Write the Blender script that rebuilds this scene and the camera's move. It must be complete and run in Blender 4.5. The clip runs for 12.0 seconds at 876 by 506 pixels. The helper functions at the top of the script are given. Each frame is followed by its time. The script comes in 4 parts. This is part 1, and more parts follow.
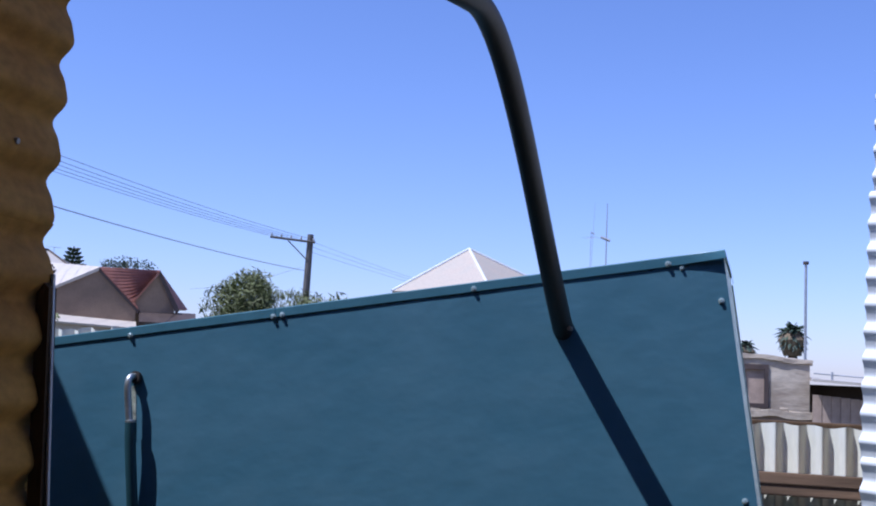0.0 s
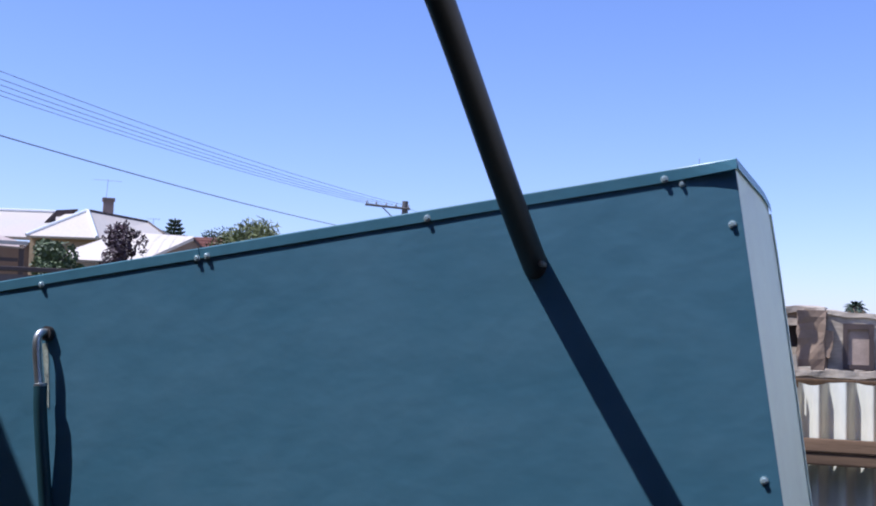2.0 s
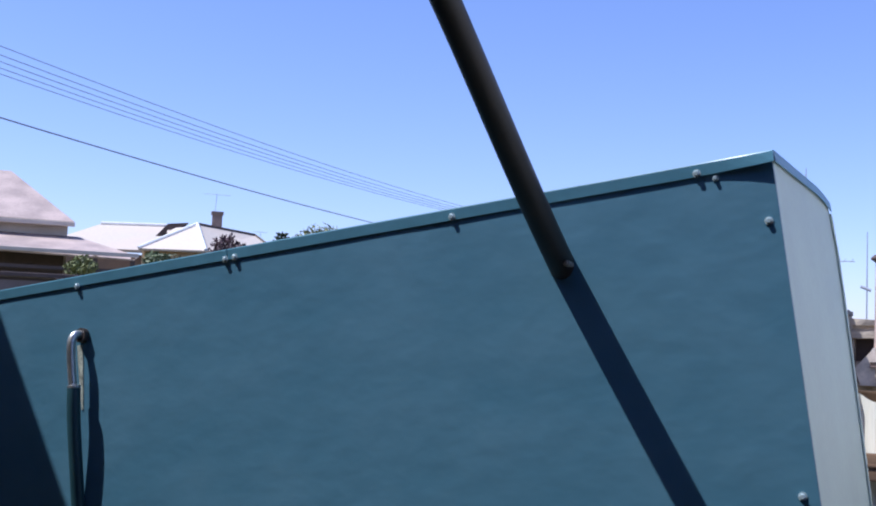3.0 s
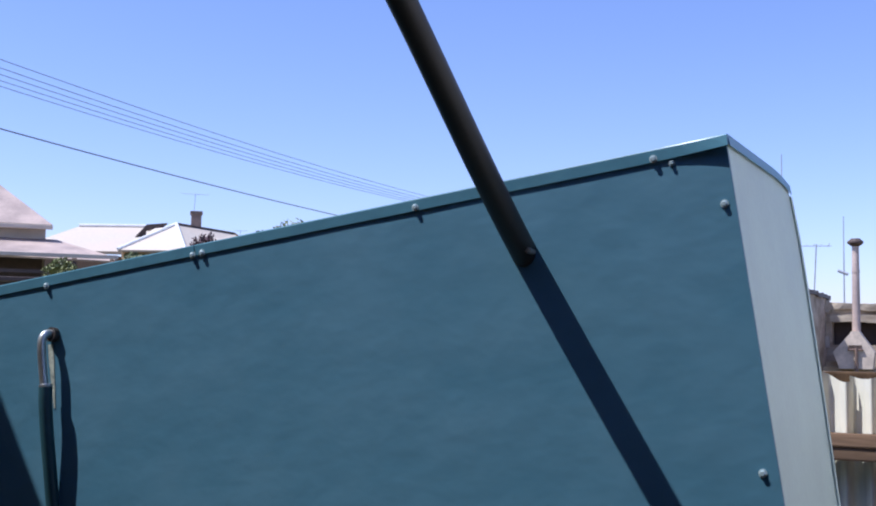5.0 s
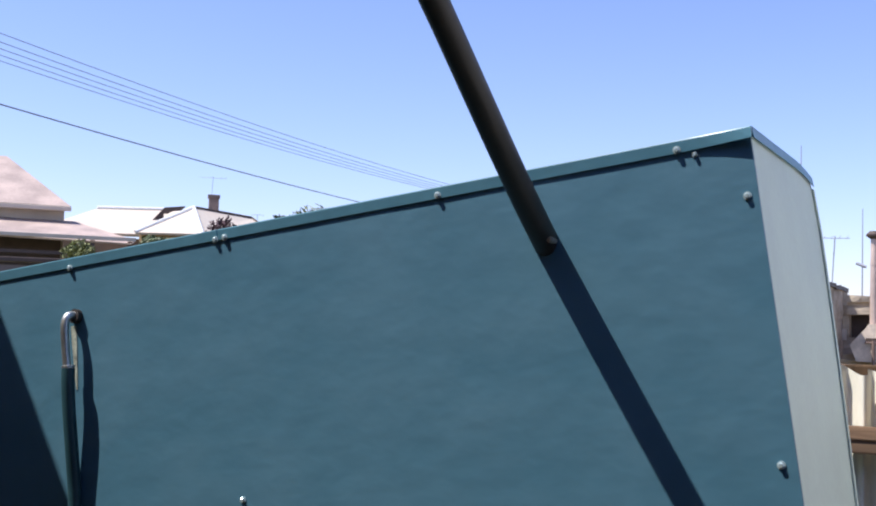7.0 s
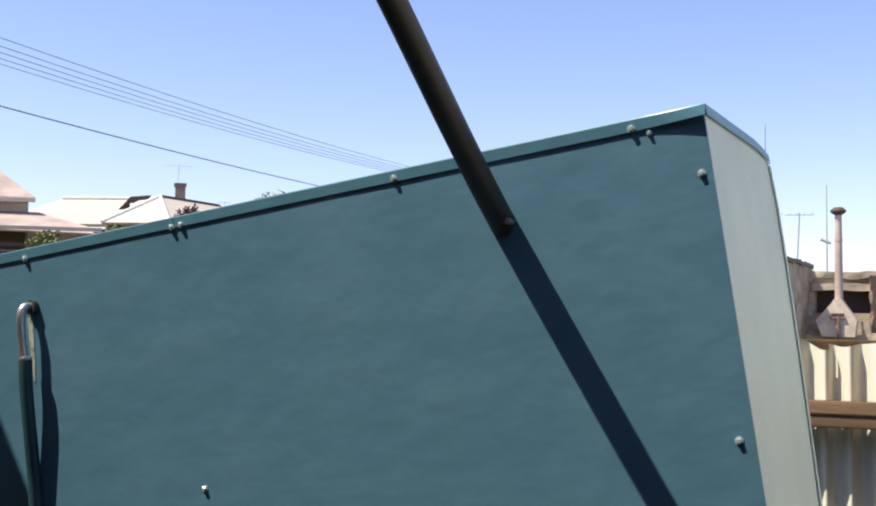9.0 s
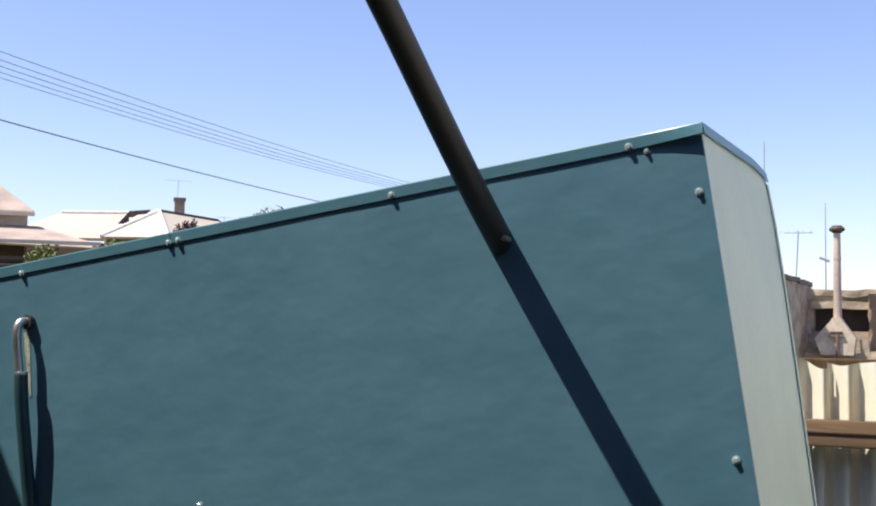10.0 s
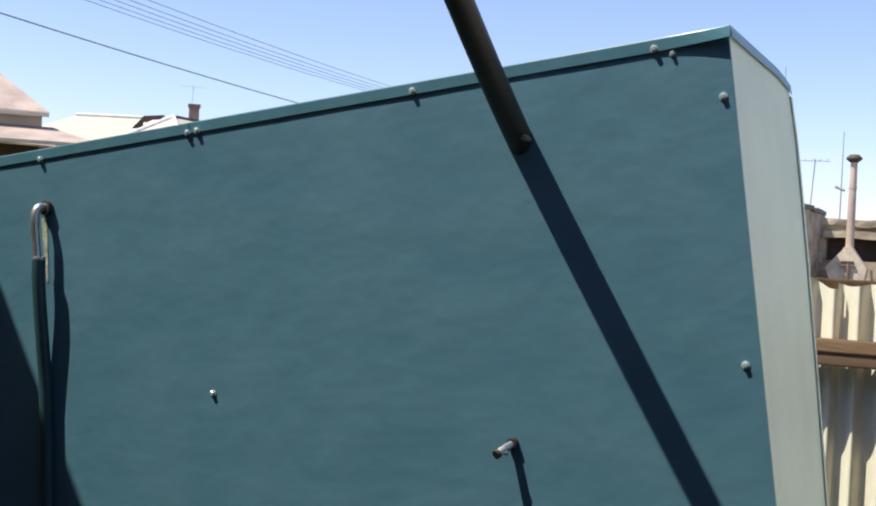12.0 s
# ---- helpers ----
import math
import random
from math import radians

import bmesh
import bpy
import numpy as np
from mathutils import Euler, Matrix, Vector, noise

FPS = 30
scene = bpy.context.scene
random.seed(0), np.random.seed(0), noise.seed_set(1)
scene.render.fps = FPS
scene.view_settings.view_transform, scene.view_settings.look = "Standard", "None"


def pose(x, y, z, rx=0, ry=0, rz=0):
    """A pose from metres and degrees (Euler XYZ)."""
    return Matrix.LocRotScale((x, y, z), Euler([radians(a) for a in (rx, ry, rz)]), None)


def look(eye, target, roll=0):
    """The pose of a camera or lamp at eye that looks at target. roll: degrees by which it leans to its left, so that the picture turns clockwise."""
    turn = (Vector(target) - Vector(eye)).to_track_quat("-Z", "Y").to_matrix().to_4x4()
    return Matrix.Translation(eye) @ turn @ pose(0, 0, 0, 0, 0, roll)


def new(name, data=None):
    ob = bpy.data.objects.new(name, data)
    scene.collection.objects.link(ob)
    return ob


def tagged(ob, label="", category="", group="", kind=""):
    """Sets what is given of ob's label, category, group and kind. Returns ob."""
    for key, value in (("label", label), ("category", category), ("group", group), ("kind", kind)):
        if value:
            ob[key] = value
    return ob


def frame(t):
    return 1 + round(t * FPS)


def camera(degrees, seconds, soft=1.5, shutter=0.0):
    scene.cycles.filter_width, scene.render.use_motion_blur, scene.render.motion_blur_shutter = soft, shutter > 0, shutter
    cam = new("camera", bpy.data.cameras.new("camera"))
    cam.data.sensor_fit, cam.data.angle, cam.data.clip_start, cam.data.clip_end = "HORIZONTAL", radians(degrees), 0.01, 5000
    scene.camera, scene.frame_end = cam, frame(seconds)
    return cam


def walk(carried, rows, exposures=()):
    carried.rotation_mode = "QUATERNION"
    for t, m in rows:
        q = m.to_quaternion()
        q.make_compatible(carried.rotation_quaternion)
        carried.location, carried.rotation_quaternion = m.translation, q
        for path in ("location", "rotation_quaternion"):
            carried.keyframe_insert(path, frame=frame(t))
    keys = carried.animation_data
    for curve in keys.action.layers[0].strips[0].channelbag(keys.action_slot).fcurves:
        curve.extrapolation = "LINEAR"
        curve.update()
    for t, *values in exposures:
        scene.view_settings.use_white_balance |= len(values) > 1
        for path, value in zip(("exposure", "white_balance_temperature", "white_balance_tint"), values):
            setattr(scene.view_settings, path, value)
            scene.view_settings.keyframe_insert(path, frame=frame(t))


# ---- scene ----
LENS = 42.26
cam = camera(LENS, 12.0, soft=2.0)
PATH = [
    (0, (0.077, -2.327, 1.688), (-0.474, -0.416, 1.897), 2.50),
    (0.2, (0.112, -2.264, 1.684), (-0.478, -0.366, 1.898), 1.07),
    (0.3, (0.131, -2.236, 1.679), (-0.482, -0.344, 1.892), 1.07),
    (0.5, (0.195, -2.161, 1.678), (-0.520, -0.305, 1.885), 1.79),
    (0.7, (0.243, -2.091, 1.680), (-0.543, -0.262, 1.872), 2.44),
    (1, (0.275, -2.011, 1.668), (-0.503, -0.175, 1.820), 2.39),
    (1.2, (0.267, -1.963, 1.655), (-0.492, -0.118, 1.807), 3.49),
    (1.5, (0.230, -1.887, 1.667), (-0.482, -0.024, 1.823), 3.87),
    (1.7, (0.209, -1.852, 1.664), (-0.489, 0.015, 1.819), 3.23),
    (2, (0.207, -1.798, 1.668), (-0.514, 0.062, 1.812), 1.85),
    (2.3, (0.235, -1.759, 1.670), (-0.546, 0.076, 1.829), 1.70),
    (2.5, (0.255, -1.725, 1.667), (-0.580, 0.086, 1.827), 1.75),
    (2.7, (0.277, -1.702, 1.660), (-0.584, 0.096, 1.830), 2.06),
    (3, (0.303, -1.674, 1.656), (-0.590, 0.109, 1.817), 2.30),
    (3.2, (0.317, -1.672, 1.657), (-0.572, 0.112, 1.825), 1.56),
    (4.8, (0.344, -1.676, 1.651), (-0.511, 0.126, 1.803), 0.39),
    (5, (0.338, -1.680, 1.648), (-0.525, 0.117, 1.800), 0.87),
    (5.5, (0.325, -1.686, 1.648), (-0.577, 0.093, 1.791), 1.52),
    (6, (0.326, -1.688, 1.648), (-0.569, 0.096, 1.774), 2.02),
    (6.5, (0.327, -1.695, 1.648), (-0.572, 0.086, 1.782), 2.24),
    (7, (0.333, -1.691, 1.649), (-0.556, 0.096, 1.777), 1.72),
    (7.2, (0.335, -1.691, 1.651), (-0.546, 0.100, 1.782), 1.50),
    (8.8, (0.343, -1.676, 1.647), (-0.510, 0.130, 1.758), 0.47),
    (9, (0.348, -1.676, 1.648), (-0.493, 0.136, 1.749), 0.52),
    (9.5, (0.348, -1.675, 1.649), (-0.496, 0.133, 1.779), 0.71),
    (10, (0.350, -1.673, 1.650), (-0.489, 0.138, 1.779), 0.82),
    (10.5, (0.349, -1.673, 1.650), (-0.494, 0.135, 1.798), 0.47),
    (11, (0.351, -1.674, 1.651), (-0.493, 0.134, 1.787), 0.62),
    (11.5, (0.350, -1.678, 1.653), (-0.503, 0.125, 1.801), 0.81),
    (11.8, (0.348, -1.681, 1.637), (-0.499, 0.129, 1.720), 2.25),
    (12, (0.343, -1.677, 1.618), (-0.512, 0.131, 1.600), 2.94),
]
walk(cam, [(t, look(eye, target, roll)) for t, eye, target, roll in PATH],
     exposures=[(0.0, 0.0, 5220, 15), (1.0, -0.04, 5220, 15), (1.5, 0.06, 5300, 15), (2.5, 0.24, 5500, 14), (5.2, 0.29, 5720, 13), (6.5, 0.45, 6150, 12), (7.2, 0.47, 6300, 11), (9.0, 0.52, 7000, 7), (10.5, 0.5, 6950, 6), (11.5, 0.4, 6750, 5), (12.0, 0.48, 6950, 4)])

# ---- light ----
SUN_WAY = Vector((0.3966, 0.3153, -0.8621))
world = bpy.data.worlds.new("sky")
scene.world = world
world.use_nodes = True
wn = world.node_tree
sky = wn.nodes.new("ShaderNodeTexSky")
sky.sky_type = 'NISHITA'
sky.sun_disc = False
sky.sun_elevation = radians(60)
sky.sun_rotation = math.atan2(-SUN_WAY.x, -SUN_WAY.y)
sky.air_density, sky.dust_density, sky.ozone_density = 1.0, 0.45, 2.0
tint = wn.nodes.new("ShaderNodeMix")
tint.data_type, tint.blend_type = 'RGBA', 'MULTIPLY'
tint.inputs[0].default_value = 1.0
tint.inputs[7].default_value = (1.03, 0.97, 1.22, 1)
wn.links.new(sky.outputs[0], tint.inputs[6])
wn.links.new(tint.outputs[2], wn.nodes["Background"].inputs[0])
wn.nodes["Background"].inputs[1].default_value = 0.128
sun = new("sun", bpy.data.lights.new("sun", 'SUN'))
sun.data.energy, sun.data.angle, sun.data.color = 5.0, radians(0.53), (1.0, 0.95, 0.87)
sun.matrix_world = look((0, 0, 30), Vector((0, 0, 30)) + SUN_WAY)


# ---- materials ----
def material(name, color, rough=0.7, metal=0.0, vary=0.15, scale=3.0, fine=60.0, bump=0.2, depth=0.003, stretch=(1, 1, 1),
             second=None, amount=0.5, by_object=0.0, by_island=0.0, spec=0.5, coord="Object", detail=(5.0, 4.0), grain=0.35):
    m = bpy.data.materials.new(name)
    m.use_nodes = True
    n, l = m.node_tree.nodes, m.node_tree.links
    b = n["Principled BSDF"]
    b.inputs["Roughness"].default_value, b.inputs["Metallic"].default_value = rough, metal
    b.inputs["Specular IOR Level"].default_value = spec
    tc, mp = n.new("ShaderNodeTexCoord"), n.new("ShaderNodeMapping")
    mp.inputs["Scale"].default_value = stretch
    l.new(tc.outputs[coord], mp.inputs[0])
    big, small = n.new("ShaderNodeTexNoise"), n.new("ShaderNodeTexNoise")
    for t, s, d in ((big, scale, detail[0]), (small, fine, detail[1])):
        t.inputs["Scale"].default_value, t.inputs["Detail"].default_value = s, d
        l.new(mp.outputs[0], t.inputs["Vector"])
    ramp = n.new("ShaderNodeValToRGB")
    ramp.color_ramp.elements[0].position, ramp.color_ramp.elements[1].position = 0.35, 0.68
    c = Vector(color)
    ramp.color_ramp.elements[0].color = (*(c * (1 - vary)), 1)
    other = Vector(second) if second else c * (1 + vary)
    ramp.color_ramp.elements[1].color = (*(c.lerp(other, amount if second else 1.0)), 1)
    l.new(big.outputs["Fac"], ramp.inputs[0])
    mix = n.new("ShaderNodeMix")
    mix.data_type, mix.blend_type = 'RGBA', 'MULTIPLY'
    mix.inputs[0].default_value = min(1.0, vary * 2)
    l.new(ramp.outputs[0], mix.inputs[6])
    gr = n.new("ShaderNodeValToRGB")
    gr.color_ramp.elements[0].color, gr.color_ramp.elements[1].color = (0.72, 0.72, 0.72, 1), (1.1, 1.1, 1.1, 1)
    gr.color_ramp.elements[0].position, gr.color_ramp.elements[1].position = 0.3, 0.7
    l.new(small.outputs["Fac"], gr.inputs[0])
    l.new(gr.outputs[0], mix.inputs[7])
    out = mix.outputs[2]
    for node, socket, k in (("ShaderNodeObjectInfo", "Random", by_object), ("ShaderNodeNewGeometry", "Random Per Island", by_island)):
        if k:
            info, mr, hs = n.new(node), n.new("ShaderNodeMapRange"), n.new("ShaderNodeHueSaturation")
            mr.inputs[3].default_value, mr.inputs[4].default_value = 1 - k, 1 + k
            l.new(info.outputs[socket], mr.inputs[0])
            l.new(mr.outputs[0], hs.inputs["Value"])
            l.new(out, hs.inputs["Color"])
            out = hs.outputs[0]
    l.new(out, b.inputs["Base Color"])
    rr = n.new("ShaderNodeMapRange")
    rr.inputs[3].default_value, rr.inputs[4].default_value = max(0.05, rough - 0.12), min(1.0, rough + 0.12)
    l.new(big.outputs["Fac"], rr.inputs[0])
    l.new(rr.outputs[0], b.inputs["Roughness"])
    add = n.new("ShaderNodeMath")
    add.operation = 'MULTIPLY_ADD'
    add.inputs[1].default_value = grain
    l.new(small.outputs["Fac"], add.inputs[0])
    l.new(big.outputs["Fac"], add.inputs[2])
    bp = n.new("ShaderNodeBump")
    bp.inputs["Strength"].default_value, bp.inputs["Distance"].default_value = bump, depth
    l.new(add.outputs[0], bp.inputs["Height"])
    l.new(bp.outputs[0], b.inputs["Normal"])
    return m


TEAL = material("teal_paint", (0.072, 0.186, 0.262), 0.6, vary=0.08, scale=7, fine=24, bump=0.14, depth=0.014, stretch=(0.75, 1, 1.1), detail=(3.0, 2.0), grain=0.5, spec=0.3, second=(0.082, 0.190, 0.262), amount=0.9)
TEAL_CAP = material("teal_metal_paint", (0.10, 0.25, 0.33), 0.38, vary=0.08, scale=14, fine=120, bump=0.08, depth=0.002)
TEAL_DEEP = material("deep_teal_gloss_paint", (0.024, 0.066, 0.080), 0.38, vary=0.1, scale=14, fine=120, bump=0.08, depth=0.002, spec=0.35)
# side colour raised to hold the light bounced off the white shed
PALE_BOUNCE = material("bounce_lit_side_sheet", (0.58, 0.67, 0.58), 0.5, vary=0.07, scale=4, fine=70, bump=0.15, depth=0.002)
ZINC = material("galvanised_steel", (0.55, 0.57, 0.58), 0.38, 0.9, vary=0.12, scale=40, fine=200, bump=0.05)
DARK_STEEL = material("dark_painted_tube", (0.032, 0.024, 0.021), 0.5, vary=0.25, scale=12, fine=150, bump=0.12, depth=0.001)
LIME = material("pale_lime_deposit", (0.62, 0.64, 0.55), 0.8, vary=0.3, scale=60, fine=240, bump=0.2, depth=0.001)
RUST = material("rusty_bolt", (0.36, 0.33, 0.29), 0.5, 0.4, vary=0.3, scale=80, fine=300)
YELLOW = material("weathered_yellow_iron", (0.84, 0.44, 0.095), 0.7, vary=0.45, scale=7, fine=42, bump=0.35, depth=0.004,
                  stretch=(1, 0.5, 1.5), second=(0.34, 0.155, 0.035), amount=0.9, spec=0.15)
WHITE_IRON = material("white_painted_iron", (0.78, 0.78, 0.76), 0.5, vary=0.07, scale=4, fine=60, bump=0.1, depth=0.002)
FENCE_WHITE = material("cream_fence_sheet", (0.82, 0.80, 0.68), 0.65, vary=0.12, scale=6, fine=60, bump=0.15, stretch=(1, 1, 0.4),
                       second=(0.66, 0.61, 0.46), amount=0.7, by_object=0.05)
TIMBER = material("weathered_brown_timber", (0.25, 0.155, 0.09), 0.8, vary=0.3, scale=7, fine=70, bump=0.5, depth=0.004, stretch=(0.2, 1, 3), by_object=0.15)
DARK_TIMBER = material("dark_stained_timber", (0.115, 0.072, 0.040), 0.8, vary=0.3, scale=9, fine=90, bump=0.4, depth=0.003, stretch=(3, 3, 0.3), spec=0.12)
STONE = material("weathered_render", (0.47, 0.37, 0.27), 0.9, vary=0.28, scale=2.6, fine=16, bump=0.5, depth=0.03, stretch=(0.6, 1, 1.8), second=(0.66, 0.56, 0.43), amount=0.8)
BROWN_IRON = material("rust_brown_iron", (0.22, 0.15, 0.12), 0.7, vary=0.25, scale=3, fine=30, bump=0.2)
WHITE_ROOF = material("pale_iron_roof", (0.66, 0.58, 0.48), 0.6, vary=0.12, scale=0.9, fine=11, bump=0.25, depth=0.012, second=(0.55, 0.44, 0.35), amount=0.6)
PINK_ROOF = material("faded_pink_iron_roof", (0.44, 0.34, 0.29), 0.65, vary=0.2, scale=1.2, fine=14, bump=0.15, depth=0.01)
CREAM_ROOF = material("cream_pink_tile_roof", (0.62, 0.53, 0.42), 0.75, vary=0.2, scale=2.2, fine=14, bump=0.3, depth=0.012, second=(0.50, 0.40, 0.31), amount=0.8)
RED_TILE = material("red_roof_tiles", (0.38, 0.15, 0.095), 0.75, vary=0.2, scale=2, fine=12, bump=0.4, depth=0.03, by_object=0.08)
BROWN_WALL = material("tan_brick_wall", (0.26, 0.18, 0.12), 0.85, vary=0.15, scale=2, fine=20, bump=0.3, depth=0.01)
CREAM_WALL = material("cream_wall", (0.55, 0.48, 0.40), 0.8, vary=0.1, scale=2, fine=20, bump=0.2, depth=0.01)
OCHRE_WALL = material("ochre_rendered_wall", (0.40, 0.28, 0.15), 0.85, vary=0.12, scale=2, fine=20, bump=0.2, depth=0.01)
BOARD = material("faded_pink_board", (0.42, 0.31, 0.235), 0.85, vary=0.2, scale=4, fine=40, bump=0.2)
SCREW = material("bright_zinc_screw", (0.42, 0.53, 0.56), 0.3, 0.3, vary=0.08, scale=90, fine=300, bump=0.05)
BRICK = material("chimney_brick", (0.22, 0.165, 0.14), 0.85, vary=0.2, scale=4, fine=18, bump=0.4, depth=0.01)
GLASS = material("dark_window_glass", (0.03, 0.035, 0.04), 0.08, vary=0.05, bump=0.0)
TRIM_DARK = material("dark_brown_trim", (0.075, 0.05, 0.04), 0.6, vary=0.2, scale=4, fine=30)
GREY_FENCE = material("grey_brown_fence_sheet", (0.17, 0.135, 0.125), 0.75, vary=0.12, scale=2, fine=25, bump=0.2, by_object=0.06)
LEAF = material("green_leaves", (0.165, 0.18, 0.055), 0.6, vary=0.3, scale=1.5, fine=9, bump=0.0, by_island=0.35)
LEAF_MID = material("mid_green_leaves", (0.085, 0.112, 0.040), 0.6, vary=0.3, scale=1.5, fine=9, bump=0.0, by_island=0.35)
LEAF_DARK = material("dark_green_leaves", (0.035, 0.055, 0.03), 0.6, vary=0.3, scale=1.5, fine=9, bump=0.0, by_island=0.3)
LEAF_PURPLE = material("purple_leaves", (0.070, 0.036, 0.040), 0.6, vary=0.3, scale=1.5, fine=9, bump=0.0, by_island=0.35)
BARK = material("bark", (0.10, 0.075, 0.055), 0.9, vary=0.3, scale=6, fine=40, bump=0.5, depth=0.01)
DEAD_FROND = material("dead_palm_frond", (0.20, 0.145, 0.085), 0.9, vary=0.4, scale=5, fine=30, bump=0.6, depth=0.05, stretch=(4, 4, 0.4))
POLE_WOOD = material("grey_pole_timber", (0.13, 0.115, 0.105), 0.85, vary=0.2, scale=4, fine=40, bump=0.3, stretch=(3, 3, 0.3))
# cable colour lightened towards blue to paint in distance haze
WIRE = material("hazed_cable", (0.14, 0.14, 0.17), 0.6, vary=0.1)
ALU = material("dull_aluminium", (0.45, 0.45, 0.47), 0.5, 0.7, vary=0.1)
RENDER = material("cream_pink_render", (0.66, 0.55, 0.45), 0.9, vary=0.2, scale=6, fine=30, bump=0.4, depth=0.01)
FLUE = material("pinkish_flue_pipe", (0.52, 0.40, 0.34), 0.6, vary=0.15, scale=3, fine=25)
GROUND = material("dry_grass_ground", (0.155, 0.150, 0.065), 0.95, vary=0.2, scale=0.7, fine=9, bump=0.5, depth=0.02, second=(0.20, 0.165, 0.09), amount=0.6)


# ---- mesh helpers ----
def part(name, bm, mat, parent=None, label="", smooth=False):
    me = bpy.data.meshes.new(name)
    bmesh.ops.recalc_face_normals(bm, faces=bm.faces)
    bm.to_mesh(me)
    bm.free()
    me.materials.append(mat)
    if smooth:
        for p in me.polygons:
            p.use_smooth = True
        me.set_sharp_from_angle(angle=radians(55))
    ob = new(name, me)
    if parent is not None:
        ob.parent = parent
    if label:
        ob["label"] = label
    return ob


def thing(name, m, label, category, group="", kind=""):
    ob = new(name)
    ob.matrix_world = m
    return tagged(ob, label, category, group, kind)


def add_box(bm, x0, x1, y0, y1, z0, z1, bevel=0.0):
    g = bmesh.ops.create_cube(bm, size=1.0)["verts"]
    for v in g:
        v.co = Vector(((x0 + x1) / 2 + v.co.x * (x1 - x0), (y0 + y1) / 2 + v.co.y * (y1 - y0), (z0 + z1) / 2 + v.co.z * (z1 - z0)))
    if bevel:
        es = {e for v in g for e in v.link_edges}
        bmesh.ops.bevel(bm, geom=list(es), offset=bevel, segments=2, affect='EDGES', profile=0.6)
    return bm


def box_mesh(*a, bevel=0.0):
    return add_box(bmesh.new(), *a, bevel=bevel)


def add_slab(bm, pts, thick):
    """A plate of that thickness under the polygon pts."""
    pts = [Vector(p) for p in pts]
    nrm = (pts[1] - pts[0]).cross(pts[2] - pts[0]).normalized()
    if nrm.z < 0 or (abs(nrm.z) < 1e-4 and nrm.y > 0):
        nrm = -nrm
    a = [bm.verts.new(p) for p in pts]
    b = [bm.verts.new(p - nrm * thick) for p in pts]
    bm.faces.new(a)
    bm.faces.new(b[::-1])
    for i in range(len(a)):
        j = (i + 1) % len(a)
        bm.faces.new((a[i], b[i], b[j], a[j]))
    return bm


def slab(pts, thick=0.06):
    return add_slab(bmesh.new(), pts, thick)


def add_tube(bm, pts, radius, sides=12, squash=None):
    """A round bar along pts. radius: one value or one for each point; squash: flattening of each ring along its side axis."""
    pts = [Vector(p) for p in pts]
    rad = radius if isinstance(radius, (list, tuple)) else [radius] * len(pts)
    side = None
    rings = []
    for i, p in enumerate(pts):
        way = (pts[min(i + 1, len(pts) - 1)] - pts[max(i - 1, 0)]).normalized()
        if side is None:
            side = way.orthogonal().normalized()
        side = (side - way * side.dot(way)).normalized()
        up = way.cross(side)
        k = squash[i] if squash else 1.0
        rings.append([bm.verts.new(p + (side * math.cos(a) + up * math.sin(a) * k) * rad[i])
                      for a in (2 * math.pi * j / sides for j in range(sides))])
    for r, s in zip(rings, rings[1:]):
        for j in range(sides):
            bm.faces.new((r[j], r[(j + 1) % sides], s[(j + 1) % sides], s[j]))
    bm.faces.new(rings[0][::-1])
    bm.faces.new(rings[-1])
    return bm


def tube(pts, radius, sides=12, squash=None):
    return add_tube(bmesh.new(), pts, radius, sides, squash)


def bezier(p0, p1, p2, p3, n=24):
    p = [Vector(q) for q in (p0, p1, p2, p3)]
    return [(1 - s) ** 3 * p[0] + 3 * s * (1 - s) ** 2 * p[1] + 3 * s * s * (1 - s) * p[2] + s ** 3 * p[3] for s in (i / n for i in range(n + 1))]


def corrugated(length, height, pitch, amp, along="x", per=8, thick=0.0012, wob=0.0, seed=1):
    """Corrugated sheet in the x-z plane, waves pushed along y. along "x": the ridges run along x; "z": they run upwards."""
    bm = bmesh.new()
    span = height if along == "x" else length
    n = max(2, round(span / pitch * per))
    rows = []
    for i in range(n + 1):
        s = span * i / n
        o = amp * (math.sin(2 * math.pi * s / pitch) + 0.25 * math.sin(4 * math.pi * s / pitch + 0.6))
        w = wob * noise.noise((s * 3, seed, 0))
        if along == "x":
            a, b = (0, o + w, s), (length, o + w, s)
        else:
            a, b = (s, o, wob * 2 * noise.noise((s * 9, seed, 4))), (s, o, height + wob * 4 * noise.noise((s * 11, seed, 7)))
        rows.append([bm.verts.new(a), bm.verts.new(b), bm.verts.new((a[0], a[1] + thick, a[2])), bm.verts.new((b[0], b[1] + thick, b[2]))])
    for r, s in zip(rows, rows[1:]):
        bm.faces.new((r[0], r[1], s[1], s[0]))
        bm.faces.new((r[2], s[2], s[3], r[3]))
        bm.faces.new((r[0], s[0], s[2], r[2]))
        bm.faces.new((r[1], r[3], s[3], s[1]))
    for r in (rows[0], rows[-1]):
        bm.faces.new((r[0], r[1], r[3], r[2]))
    return bm


